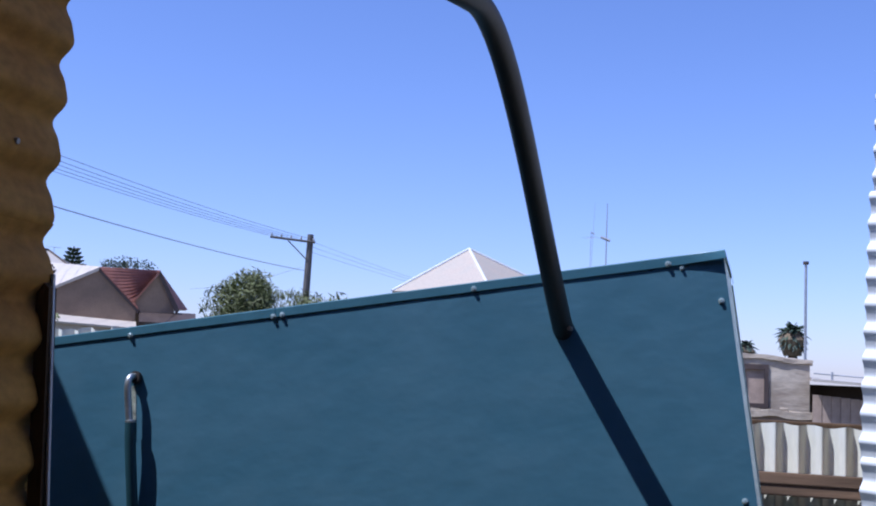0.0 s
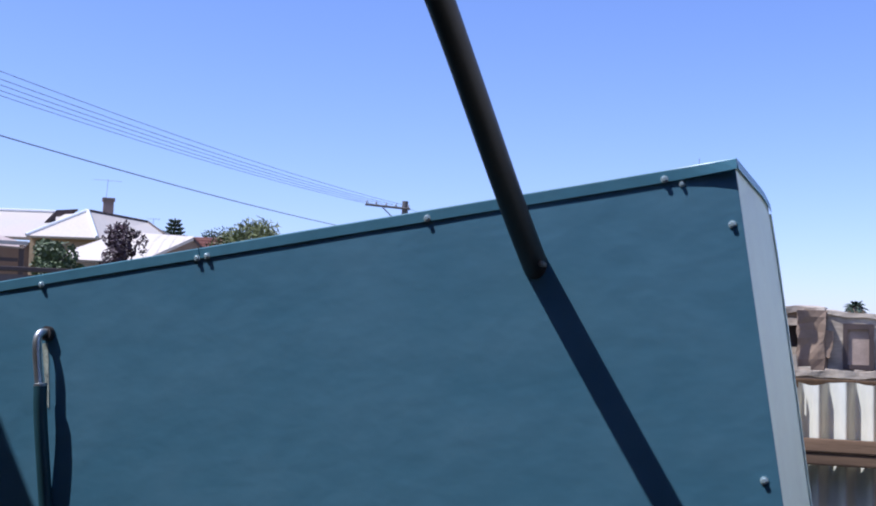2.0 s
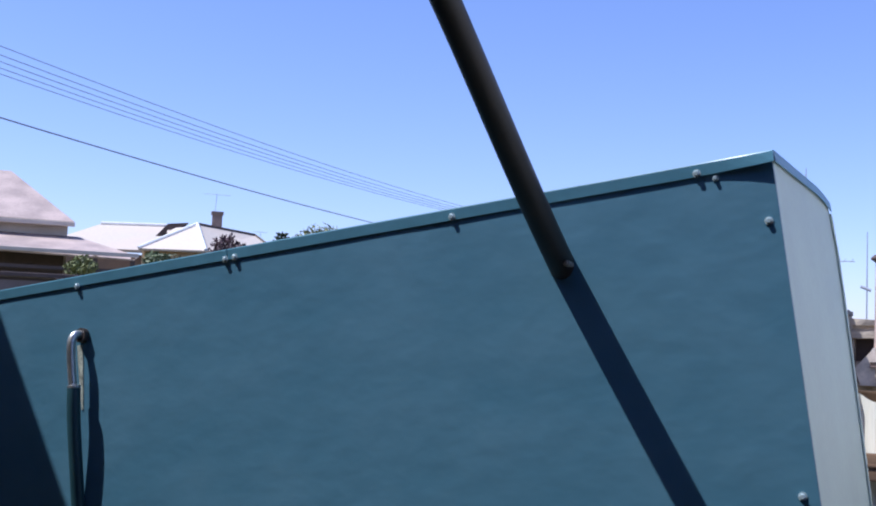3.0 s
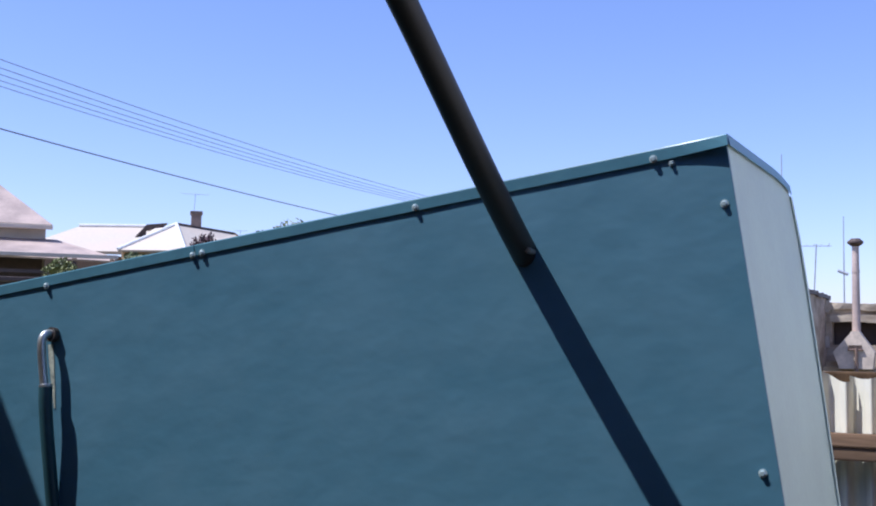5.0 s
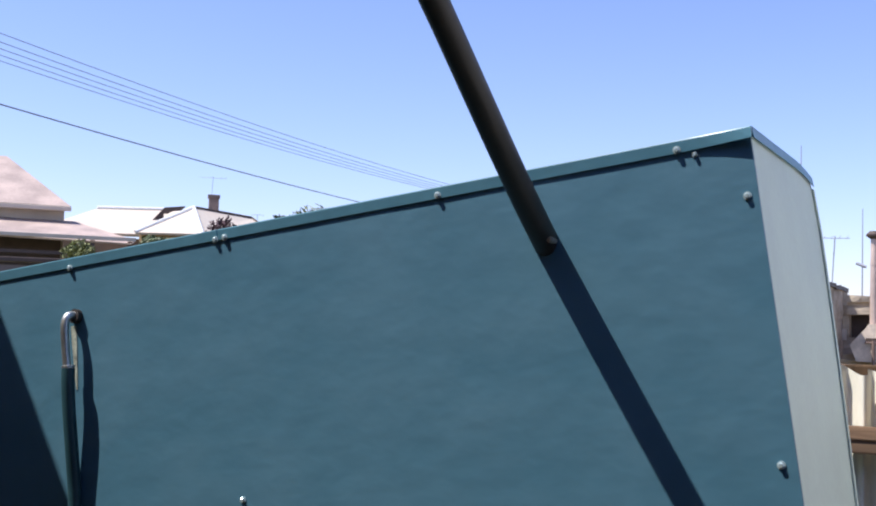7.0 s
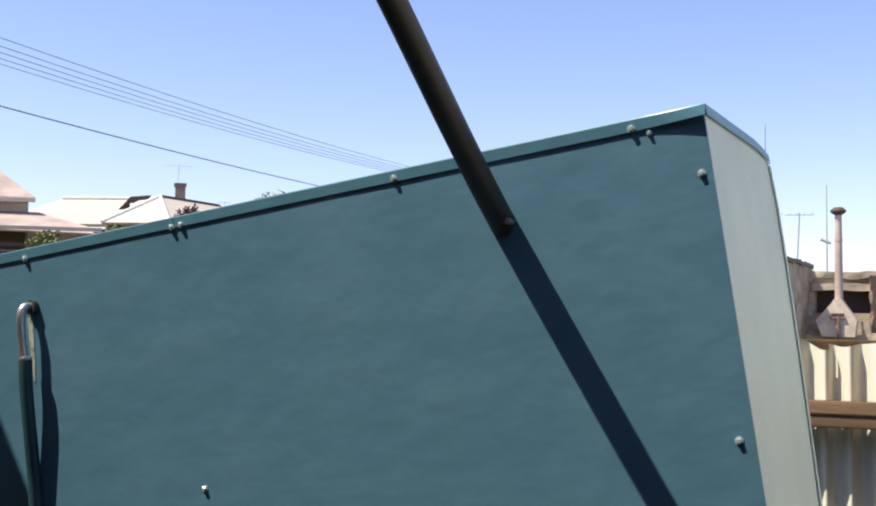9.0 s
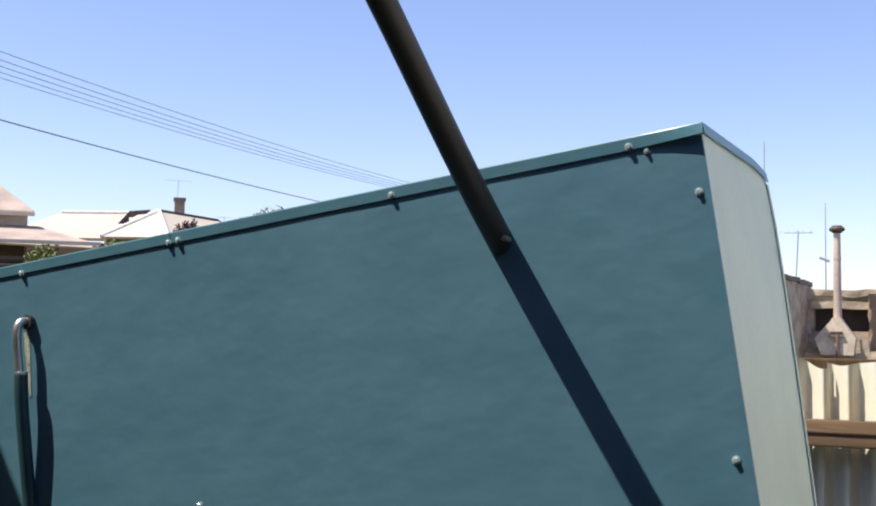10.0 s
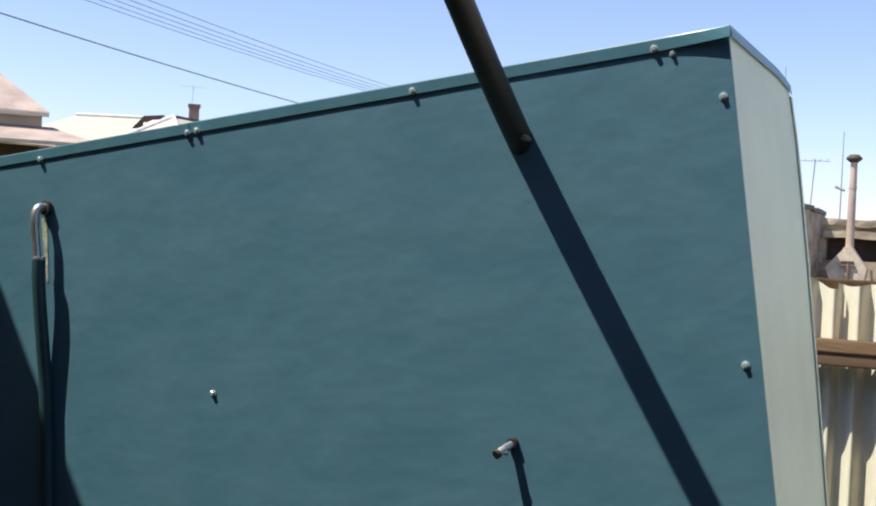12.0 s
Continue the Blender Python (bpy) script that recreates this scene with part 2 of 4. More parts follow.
def rise(x, y):
    """Height of the ground: level near the camera, then gently uphill."""
    d = math.hypot(x, y)
    b = math.atan2(-x, y)
    side = min(max((b + 0.05) / 0.12, 0.15), 1.0) * min(max((2.6 - b) / 0.5, 0.15), 1.0)
    return 0.045 * side * min(max(d - 8.0, 0.0), 60.0)


def at_bearing(az, dist, z=0.0, eye=(0.3, -1.75)):
    """The point that far off on a bearing, degrees to the left of +y."""
    a = radians(az)
    return Vector((eye[0] - math.sin(a) * dist, eye[1] + math.cos(a) * dist, z))


def facing(az, dist):
    """A frame there: x to the right across the view, y away, z up."""
    p = at_bearing(az, dist)
    return pose(p.x, p.y, 0, 0, 0, az)


# ---- ground ----
bm = bmesh.new()
radii = [0, 2, 4, 6, 8, 10, 14, 20, 30, 45, 68, 120, 400, 1500]
rings = []
for rr in radii[1:]:
    rings.append([bm.verts.new((rr * math.cos(a), rr * math.sin(a), rise(rr * math.cos(a), rr * math.sin(a)) - (0.03 if rr > 8 else 0) * noise.noise((rr, a, 0))))
                  for a in (2 * math.pi * i / 96 for i in range(96))])
mid = bm.verts.new((0, 0, 0))
for j in range(96):
    bm.faces.new((mid, rings[0][j], rings[0][(j + 1) % 96]))
for r, s in zip(rings, rings[1:]):
    for j in range(96):
        bm.faces.new((r[j], s[j], s[(j + 1) % 96], r[(j + 1) % 96]))
tagged(part("ground", bm, GROUND, smooth=True), "dry yellow-green grass and dirt ground", "ground", kind="structure")

# ---- leaning teal shed ----
LEAN = Matrix(((0.9893, -0.0031, -0.1461), (0.0, 0.9998, -0.0212), (0.1461, 0.0210, 0.9890))).to_quaternion().to_matrix().to_4x4()
SHED_M = Matrix.Translation((0, 0, 1.9536)) @ LEAN @ Matrix.Translation((0, 0, -2.1))
TOP, LEFT, BACK = 2.1, -2.4, 0.600


def foot(x, y):
    """Height, in the leaning shed's own frame, at which it meets the ground."""
    return TOP + (-1.9536 - 0.1461 * x - 0.021 * y) / 0.989 - 0.01


shed = thing("shed", SHED_M, "small leaning shed clad in teal painted sheet with metal cap flashing", "shed")


def wall_plate(x0, y0, x1, y1, thick, top=TOP - 0.004, n=10):
    """An upright plate from one plan point to another, its foot cut to the ground, with slight waves."""
    bm = bmesh.new()
    way = Vector((x1 - x0, y1 - y0, 0)).normalized()
    nrm = Vector((way.y, -way.x, 0))
    cols = []
    for i in range(n + 1):
        s = i / n
        x, y = x0 + (x1 - x0) * s, y0 + (y1 - y0) * s
        a, b = Vector((x, y, foot(x, y))), Vector((x, y, top))
        cols.append([bm.verts.new(v) for v in (a, b, b - nrm * thick, a - nrm * thick)])
    for c, d in zip(cols, cols[1:]):
        for j in range(4):
            bm.faces.new((c[j], d[j], d[(j + 1) % 4], c[(j + 1) % 4]))
    bm.faces.new(cols[0])
    bm.faces.new(cols[-1][::-1])
    return bm


part("front_panel", wall_plate(LEFT, 0, 0, 0, 0.008), TEAL, shed, "teal painted sheet with brushed uneven surface")


def back_edge(z):
    """Depth of the shed at a height: its back leans in towards the foot."""
    u = max(0.0, 1.95 - z)
    return 0.636 - 0.21 * u ** 1.5 * (1 - 0.2 * u) - 4.5 * max(0.0, z - 2.0) ** 2


bm = bmesh.new()
cols = []
for i in range(25):
    z = 0.13 + (TOP - 0.008 - 0.13) * i / 24
    cols.append([bm.verts.new(v) for v in ((0, 0.0085, z), (0, back_edge(z), z), (-0.008, back_edge(z), z), (-0.008, 0.0085, z))])
for c, d in zip(cols, cols[1:]):
    for j in range(4):
        bm.faces.new((c[j], d[j], d[(j + 1) % 4], c[(j + 1) % 4]))
bm.faces.new(cols[0])
bm.faces.new(cols[-1])
part("side_panel", bm, PALE_BOUNCE, shed, "pale grey-green side sheet, bounced light put into its colour")
bm = bmesh.new()
cols = []
for i in range(25):
    z = 0.13 + (TOP - 0.03 - 0.13) * i / 24
    y = back_edge(z)
    cols.append([bm.verts.new(v) for v in ((0.0035, y - 0.016, z), (0.0035, y + 0.003, z), (-0.014, y + 0.003, z), (-0.014, y + 0.001, z), (0.001, y + 0.001, z), (0.001, y - 0.016, z))])
for c, d in zip(cols, cols[1:]):
    for j in range(6):
        bm.faces.new((c[j], d[j], d[(j + 1) % 6], c[(j + 1) % 6]))
bm.faces.new(cols[0])
bm.faces.new(cols[-1])
part("corner_strip", bm, PALE_BOUNCE, shed, "narrow metal corner strip in the lightened colour of the side")
part("back_panel", slab([(LEFT, 0.585, TOP - 0.01), (-0.012, 0.585, TOP - 0.01), (-0.012, 0.30, 0.14), (LEFT, 0.30, 0.45)], 0.008), TEAL, shed)
part("end_panel", wall_plate(LEFT, 0.30, LEFT, 0.0085, 0.008), TEAL, shed)
part("roof_panel", box_mesh(LEFT, -0.001, 0.001, 0.585, TOP - 0.003, TOP + 0.001), TEAL_CAP, shed)


def cap_strip(x0, x1, lift):
    """An angle of thin folded metal along the top of the front."""
    bm = bmesh.new()
    n = 40
    rows = []
    for i in range(n + 1):
        x = x0 + (x1 - x0) * i / n
        k = max(0.0, (x + 0.13) / 0.13) if lift else 0.0
        o = 0.0022 + 0.0004 * noise.noise((x * 7, 3, 0)) + 0.0085 * k * k
        low = TOP - 0.0165 + 0.0006 * noise.noise((x * 5, 9, 0)) + 0.002 * k
        prof = [(0.03, TOP + 0.003), (-0.0025 - o * 0.6, TOP + 0.0028), (-0.003 - o * 0.7, TOP + 0.001), (-o - 0.0008, low), (-o + 0.0002, low), (-0.0005, TOP - 0.001), (0.03, TOP + 0.0015)]
        rows.append([bm.verts.new((x, y, z)) for y, z in prof])
    for r, s in zip(rows, rows[1:]):
        for j in range(7):
            bm.faces.new((r[j], s[j], s[(j + 1) % 7], r[(j + 1) % 7]))
    bm.faces.new(rows[0])
    bm.faces.new(rows[-1][::-1])
    return bm


part("cap_flashing", cap_strip(-0.9735, 0.004, True), TEAL_CAP, shed, "lighter teal folded metal cap strip, lifted at its end")
part("cap_flashing", cap_strip(LEFT, -0.9755, False), TEAL_CAP, shed, "lighter teal folded metal cap strip")
bm = bmesh.new()
rows = []
for i in range(21):
    y = 0.001 + (BACK + 0.005) * i / 20
    sag = 0.012 * max(0.0, (y - 0.40) / 0.20) ** 2
    rows.append([bm.verts.new(v) for v in ((-0.03, y, TOP + 0.004 - sag), (0.004, y, TOP + 0.004 - sag), (0.005, y, TOP - 0.013 - sag), (0.0035, y, TOP - 0.013 - sag), (0.003, y, TOP + 0.0025 - sag), (-0.03, y, TOP + 0.0025 - sag))])
for r, s in zip(rows, rows[1:]):
    for j in range(6):
        bm.faces.new((r[j], s[j], s[(j + 1) % 6], r[(j + 1) % 6]))
bm.faces.new(rows[0])
bm.faces.new(rows[-1][::-1])
part("side_flashing", bm, TEAL_CAP, shed, "lighter teal folded metal edge strip")

def screw(x, z, proud, size=1.0):
    bm = bmesh.new()
    add_tube(bm, [(x, -proud, z), (x, -proud - 0.0016, z)], 0.0064 * size, 14)
    add_tube(bm, [(x, -proud - 0.0015, z), (x, -proud - 0.0045, z), (x, -proud - 0.0055, z)], [0.0046 * size, 0.0046 * size, 0.0034 * size], 6)
    return part("screw", bm, SCREW, shed)


for x, z in ((-1.338, 2.0835), (-0.980, 2.0850), (-0.9585, 2.0860), (-0.518, 2.0890), (-0.110, 2.0885)):
    screw(x, z, 0.0026)
screw(-0.084, 2.077, 0.0, 0.75)
for x, z in ((-0.016, 2.002), (-0.0225, 1.6075), (-0.022, 1.19), (-0.973, 1.608), (-0.973, 1.17)):
    screw(x, z, 0.0, 1.0)

# steel water pipe that leaves the sheet, bends and runs down it
pipe = thing("wall_pipe", SHED_M, "bent galvanised pipe running down the teal shed wall", "pipe")
px = -1.3395


def stand_off(z):
    """Distance of the pipe from the wall at a height: bowed out near its top, closer to the wall lower down."""
    u = max(0.0, 1.888 - z)
    return 0.0265 + 0.003 * math.sin(min(1.0, u / 0.10) * math.pi / 2) - 0.016 * min(1.0, max(0.0, (u - 0.04) / 0.20))


top_out = stand_off(1.9)
bend = bezier((px + 0.008, 0.0, 1.986), (px + 0.004, -0.038, 1.996), (px - 0.003, -top_out, 1.974), (px - 0.003, -top_out, 1.885), 14)
part("pipe_bend", tube([(px + 0.008, 0.004, 1.985)] + bend, 0.0082, 14), ZINC, pipe, "bare galvanised bend", smooth=True)
part("coupling", tube([(px, -top_out, 1.891), (px, -top_out, 1.890), (px, -top_out, 1.886), (px, -top_out, 1.884)], [0.0100, 0.0128, 0.0128, 0.0120], 14), ZINC, pipe)
run = [(px - 0.085 * (1.885 - z), -stand_off(z), z) for z in (1.885 - 0.03 * i for i in range(24))]
part("lower_pipe", tube(run + [(px - 0.10, -0.016, foot(px, 0) - 0.02)], 0.0128, 16), TEAL_DEEP, pipe, "teal painted lower pipe", smooth=True)
part("wall_flange", tube([(px + 0.009, 0.0, 1.985), (px + 0.0075, -0.010, 1.9865)], 0.0145, 16), DARK_STEEL, pipe)
# pale lime run on the sheet below the hole
bm = bmesh.new()
edge = []
for i in range(13):
    k = i / 12
    w = 0.0070 * (1 - 0.72 * k ** 1.5) * (1 + 0.18 * noise.noise((k * 6, 2, 0)))
    x, z = px - 0.003 - 0.004 * k, 1.968 - 0.125 * k
    edge.append([bm.verts.new(v) for v in ((x - w, -0.0012, z), (x + w, -0.0012, z))])
for a, b in zip(edge, edge[1:]):
    bm.faces.new((a[0], a[1], b[1], b[0]))
bmesh.ops.solidify(bm, geom=bm.faces[:], thickness=0.0008)
part("lime_streak", bm, LIME, shed, "pale lime streak running down below the pipe hole")

# short pipe stub lower on the wall
stub = thing("pipe_stub", SHED_M, "short capped metal pipe stub sticking out of the teal wall", "pipe")
part("stub_tube", tube([(-0.398, -0.004, 1.502), (-0.403, -0.016, 1.499), (-0.412, -0.034, 1.492)], 0.0066, 14), ZINC, stub, smooth=True)
part("stub_flange", tube([(-0.397, 0.002, 1.503), (-0.3985, -0.008, 1.502)], 0.0095, 16), DARK_STEEL, stub)
part("stub_cap", tube([(-0.4112, -0.0325, 1.4925), (-0.4138, -0.0375, 1.4905)], 0.0074, 14), DARK_STEEL, stub)
part("stub_spout", tube([(-0.404, -0.018, 1.496), (-0.401, -0.026, 1.490)], 0.0036, 10), ZINC, stub)

# dark bent tube between the sheds, flattened and bolted on the wall
brace = thing("bent_tube_brace", SHED_M, "dark painted bent steel tube bolted to the teal wall", "tube")
pts = bezier((-0.3378, -0.020, 1.998), (-0.3114, -0.3361, 2.2031), (-0.2680, -0.6161, 2.4491), (-0.2940, -0.7437, 2.4466), 30)
pts += bezier(pts[-1], (-0.315, -0.86, 2.446), (-0.48, -1.15, 2.50), (-0.80, -1.62, 2.60), 12)[1:]
rad = [0.0192 + 0.0023 * max(0.0, 1 - i / 12) for i in range(len(pts))]
bm = tube(pts, rad, 20)
bm.verts.ensure_lookup_table()
way = (pts[1] - pts[0]).normalized()
for v in bm.verts[:20]:
    v.co += way * ((-0.0006 - v.co.y) / way.y)
part("tube", bm, DARK_STEEL, brace, smooth=True)
bm = bmesh.new()
add_tube(bm, [(-0.3235, -0.002, 1.981), (-0.3235, -0.024, 1.983)], 0.0056, 16)
add_tube(bm, [(-0.3235, -0.0235, 1.983), (-0.3235, -0.0285, 1.9835)], 0.0044, 6)
part("bolt", bm, RUST, brace, "dull rusty bolt and washer")

# ---- yellow corrugated shed beside the camera ----
ysh = thing("corrugated_shed", pose(-0.964, -0.96, 0, 0, 2.3, 0), "shed clad in weathered yellow corrugated iron laid sideways", "shed")
for i, tall in enumerate((0.936, 0.936, 0.70)):
    ob = part("wall_sheet", corrugated(2.9, tall, 0.0845, 0.0092, "x", 14, wob=0.008, seed=i), YELLOW, ysh, smooth=True)
    swing = pose(0, 0, 1.87, 0, -4.5, 0) @ pose(0, 0, -1.87) if i < 2 else pose(0, 0, 0)
    ob.matrix_local = swing @ pose(-0.002 * (i % 2), 0.004 * (i % 2), 0.007 + 0.9295 * i, 0, 0, -90)
ob = part("end_wall", corrugated(0.95, 2.5, 0.0845, 0.0058, "x", 10), YELLOW, ysh, smooth=True)
ob.matrix_local = pose(-0.985, -0.02, 0.007)
to_shed = pose(-0.964, -0.96, 0, 0, 2.3, 0).inverted()
ob = part("corner_post", slab([(-0.817, -0.957, 0.0), (-0.790, -0.957, 0.0), (-0.868, -0.957, 1.78), (-0.889, -0.957, 1.80)], -0.018), DARK_TIMBER, ysh, "dark worn timber corner post")
ob.matrix_local = to_shed
ob = part("cable", tube([(-0.780, -0.966, 0.0), (-0.826, -0.966, 0.95), (-0.8505, -0.966, 1.485), (-0.863, -0.966, 1.69), (-0.872, -0.962, 1.80)], 0.0033, 8), ALU, ysh, "thin grey cable")
ob.matrix_local = to_shed
part("roof_sheet", slab([(-1.04, -2.95, 2.58), (0.04, -2.95, 2.64), (0.04, -0.06, 2.64), (-1.04, -0.06, 2.58)], 0.02), ZINC, ysh)
part("back_wall", box_mesh(-1.01, -0.995, -2.9, -0.03, 0, 2.5), YELLOW, ysh)
for i in range(9):
    part("nail", tube([(0.002, -0.10, 0.196 + 0.2535 * i), (0.012, -0.10, 0.196 + 0.2535 * i)], [0.006, 0.004], 8), RUST, ysh)

# unseen roof behind the camera, added to keep sky light off the teal wall
shade_roof = thing("verandah", pose(0, 0, 0), "unseen iron roof on timber posts, added to block sky light", "verandah")
part("roof_sheet", slab([(-2.9, -4.6, 3.15), (3.6, -4.6, 3.15), (3.6, -1.06, 2.87), (-2.9, -1.06, 2.87)], 0.03), BROWN_IRON, shade_roof)
part("beam", box_mesh(-2.9, 3.6, -1.20, -1.12, 2.68, 2.83, bevel=0.006), DARK_TIMBER, shade_roof)
part("post", box_mesh(2.9, 3.0, -1.21, -1.11, 0, 2.675, bevel=0.006), DARK_TIMBER, shade_roof)
# unseen walls added to hold back sky and bounced light
hw = part("wall_south", box_mesh(-2.4, 3.75, -4.85, -4.62, 0, 3.9), BROWN_WALL)
tagged(hw, "unseen tan brick wall behind the camera, added to cut sky light", "wall", kind="structure")
wr = part("wall_east", box_mesh(3.6, 3.75, -4.61, 1.0, 0, 2.0), BROWN_WALL)
tagged(wr, "unseen tan brick side wall, added to cut sky light", "wall", kind="structure")

# unseen taller house, added so its eave shades the end of the teal wall
nh = thing("shade_house", pose(0, 0, 0), "unseen brown walls and iron eave, added to shade the teal wall", "house")
p0 = Vector((-1.52, 0, 1.668)) - SUN_WAY * 1.3
way = (p0 - (Vector((-1.185, 0, 1.079)) - SUN_WAY * 1.983)).normalized()
a, b = p0 + way * 0.5, p0 - way * 3.0
part("eave", slab([a, b, b + Vector((-3, 0, 0.5)), a + Vector((-3, 0, 0.5))], 0.06), PINK_ROOF, nh)
part("wall", box_mesh(-5.4, -2.95, -4.2, -0.65, 0, 3.2), BROWN_WALL, nh)
# walls added to keep sky light off the shaded end
part("sky_block_wall", box_mesh(-2.94, -2.30, -0.72, -0.62, 0, 2.3), BROWN_WALL, nh)
part("sky_block_wall", box_mesh(-2.15, -2.05, -1.10, -0.05, 0, 2.3), BROWN_WALL, nh)

# ---- white corrugated shed on the other side of the gap ----
wsh = thing("corrugated_shed", pose(0.290, 1.06, 0, 0, 2.0, 0) @ pose(0, 0, 0, 0, 0, -30), "shed clad in white painted corrugated iron laid sideways", "shed")
for i in range(4):
    ob = part("wall_sheet", corrugated(2.6, 0.763, 0.0763, 0.009, "x", 10, wob=0.003, seed=i + 5), WHITE_IRON, wsh, smooth=True)
    ob.matrix_local = pose(0.006 * (i % 2), 0.003 * (i % 2), 0.745 * i)
# unseen wall, dark and angled to hold bounced light off the fence
ob = part("side_wall", slab([(0.345, 1.10, 0), (0.415, 1.10, 2.9), (0.90, 2.60, 2.9), (0.83, 2.60, 0)], 0.01), TRIM_DARK, wsh, "unseen dark brown side wall, added to keep bounced light off the fence")
ob.matrix_local = (pose(0.290, 1.06, 0, 0, 2.0, 0) @ pose(0, 0, 0, 0, 0, -30)).inverted()
part("roof_sheet", slab([(0.02, -0.05, 3.06), (2.7, -0.05, 3.06), (2.7, 2.1, 2.97), (0.8, 2.1, 2.97)], 0.02), ZINC, wsh)

# ---- back fence ----
FY = 1.8
fence = thing("fence", pose(0, FY, 0), "cream ribbed sheet fence with weathered timber rails", "fence")
for i in range(4):
    ob = part("fence_sheet", corrugated(0.608, 1.562, 0.076, 0.018, "z", 28, wob=0.008, seed=i), FENCE_WHITE, fence, smooth=True)
    ob.matrix_local = pose(-1.81 + 0.6 * i, 0.003 * (i % 2), 0)
for x0, x1 in ((-1.9, -0.62), (-0.615, 0.56)):
    part("rail", box_mesh(x0, x1, -0.0945, -0.0895, 1.364, 1.404, bevel=0.004), TIMBER, fence)
    part("rail", box_mesh(x0, x1 - 0.02, -0.090, -0.0205, 1.326, 1.399, bevel=0.006), TIMBER, fence)
    # dark rail sized to paint in the shadow below the ledge behind
    part("top_shade_rail", box_mesh(x0, x1, 0.024, 0.070, 1.520, 1.572, bevel=0.006), DARK_TIMBER, fence, "dark brown top rail, doubling as the shade under the ledge")
for x in (-1.6, 0.48):
    part("post", box_mesh(x - 0.035, x + 0.035, 0.024, 0.10, 0, 1.50, bevel=0.005), TIMBER, fence)

side_fence = thing("fence", pose(0, 3.5, 0), "taller white ribbed iron fence behind the teal shed", "fence")
for i in range(4):
    ob = part("fence_sheet", corrugated(0.88, 1.865, 0.11, 0.030, "z", 12, wob=0.012, seed=i + 20), FENCE_WHITE, side_fence, smooth=True)
    ob.matrix_local = pose(-7.0 + 0.87 * i, 0.004 * (i % 2), -0.02)
part("rail", box_mesh(-7.0, -3.5, 0.036, 0.09, 1.5, 1.57, bevel=0.008), TIMBER, side_fence)

# ---- old rendered outbuilding with flue, beyond the fence ----
SY = 15.7
sz = rise(0, SY) - 0.05
ob_ = thing("outbuilding", pose(0, SY, 0), "low derelict rendered stone outbuilding with boarded window", "outbuilding")


def rough_box(x0, x1, y0, y1, z0, z1, amp=0.025, step=0.12, seed=0):
    """A block with worn, uneven faces."""
    bm = bmesh.new()
    nx, ny, nz = (max(1, round((b - a) / step)) for a, b in ((x0, x1), (y0, y1), (z0, z1)))
    grid = {}

    def vert(i, j, k):
        if (i, j, k) not in grid:
            p = Vector((x0 + (x1 - x0) * i / nx, y0 + (y1 - y0) * j / ny, z0 + (z1 - z0) * k / nz))
            grid[i, j, k] = bm.verts.new(p + amp * noise.noise_vector(p * 4.3 + Vector((seed, 0, 0))))
        return grid[i, j, k]

    for i in range(nx):
        for j in range(ny):
            for k in (0, nz):
                bm.faces.new([vert(i, j, k), vert(i + 1, j, k), vert(i + 1, j + 1, k), vert(i, j + 1, k)])
    for i in range(nx):
        for k in range(nz):
            for j in (0, ny):
                bm.faces.new([vert(i, j, k), vert(i + 1, j, k), vert(i + 1, j, k + 1), vert(i, j, k + 1)])
    for j in range(ny):
        for k in range(nz):
            for i in (0, nx):
                bm.faces.new([vert(i, j, k), vert(i, j + 1, k), vert(i, j + 1, k + 1), vert(i, j, k + 1)])
    return bm


def wall_with_hole(x0, x1, z0, z1, hx0, hx1, hz0, hz1, y0, y1):
    bm = bmesh.new()
    for a in ((x0, hx0, z0, z1), (hx1, x1, z0, z1), (hx0, hx1, z0, hz0), (hx0, hx1, hz1, z1)):
        add_box(bm, a[0], a[1], y0, y1, a[2], a[3])
    bmesh.ops.remove_doubles(bm, verts=bm.verts, dist=0.0005)
    return bm


def drop_right(bm, x0, k):
    """Lowers the upper part of a block steadily to the right of x0."""
    for v in bm.verts:
        if v.co.z > 2.0 and v.co.x > x0:
            v.co.z -= k * (v.co.x - x0)
    return bm


part("wall", drop_right(wall_with_hole(-0.45, 0.78, sz, 2.17, -0.20, 0.15, 1.40, 1.98, 0, 0.35), -0.45, 0.09), STONE, ob_)
part("wall", wall_with_hole(-1.72, -0.45, sz, 2.20, -1.63, -0.86, 1.66, 1.99, 0.02, 0.36), STONE, ob_)
part("end_block", rough_box(-3.3, -1.72, -2.2, 0.36, sz, 2.34, 0.025, 0.16, 4), STONE, ob_)
part("side_wall", box_mesh(0.46, 0.78, 0.352, 4.0, sz, 1.98), STONE, ob_)
part("parapet", drop_right(rough_box(-0.47, 0.82, -0.03, 0.42, 2.15, 2.215, 0.03, 0.09, 1), -0.45, 0.09), STONE, ob_)
part("parapet", rough_box(-1.715, -0.475, -0.05, 0.42, 2.17, 2.26, 0.04, 0.09, 2), STONE, ob_)
part("lintel", rough_box(-1.66, -0.80, -0.05, 0.06, 1.985, 2.09, 0.02, 0.09, 7), STONE, ob_)
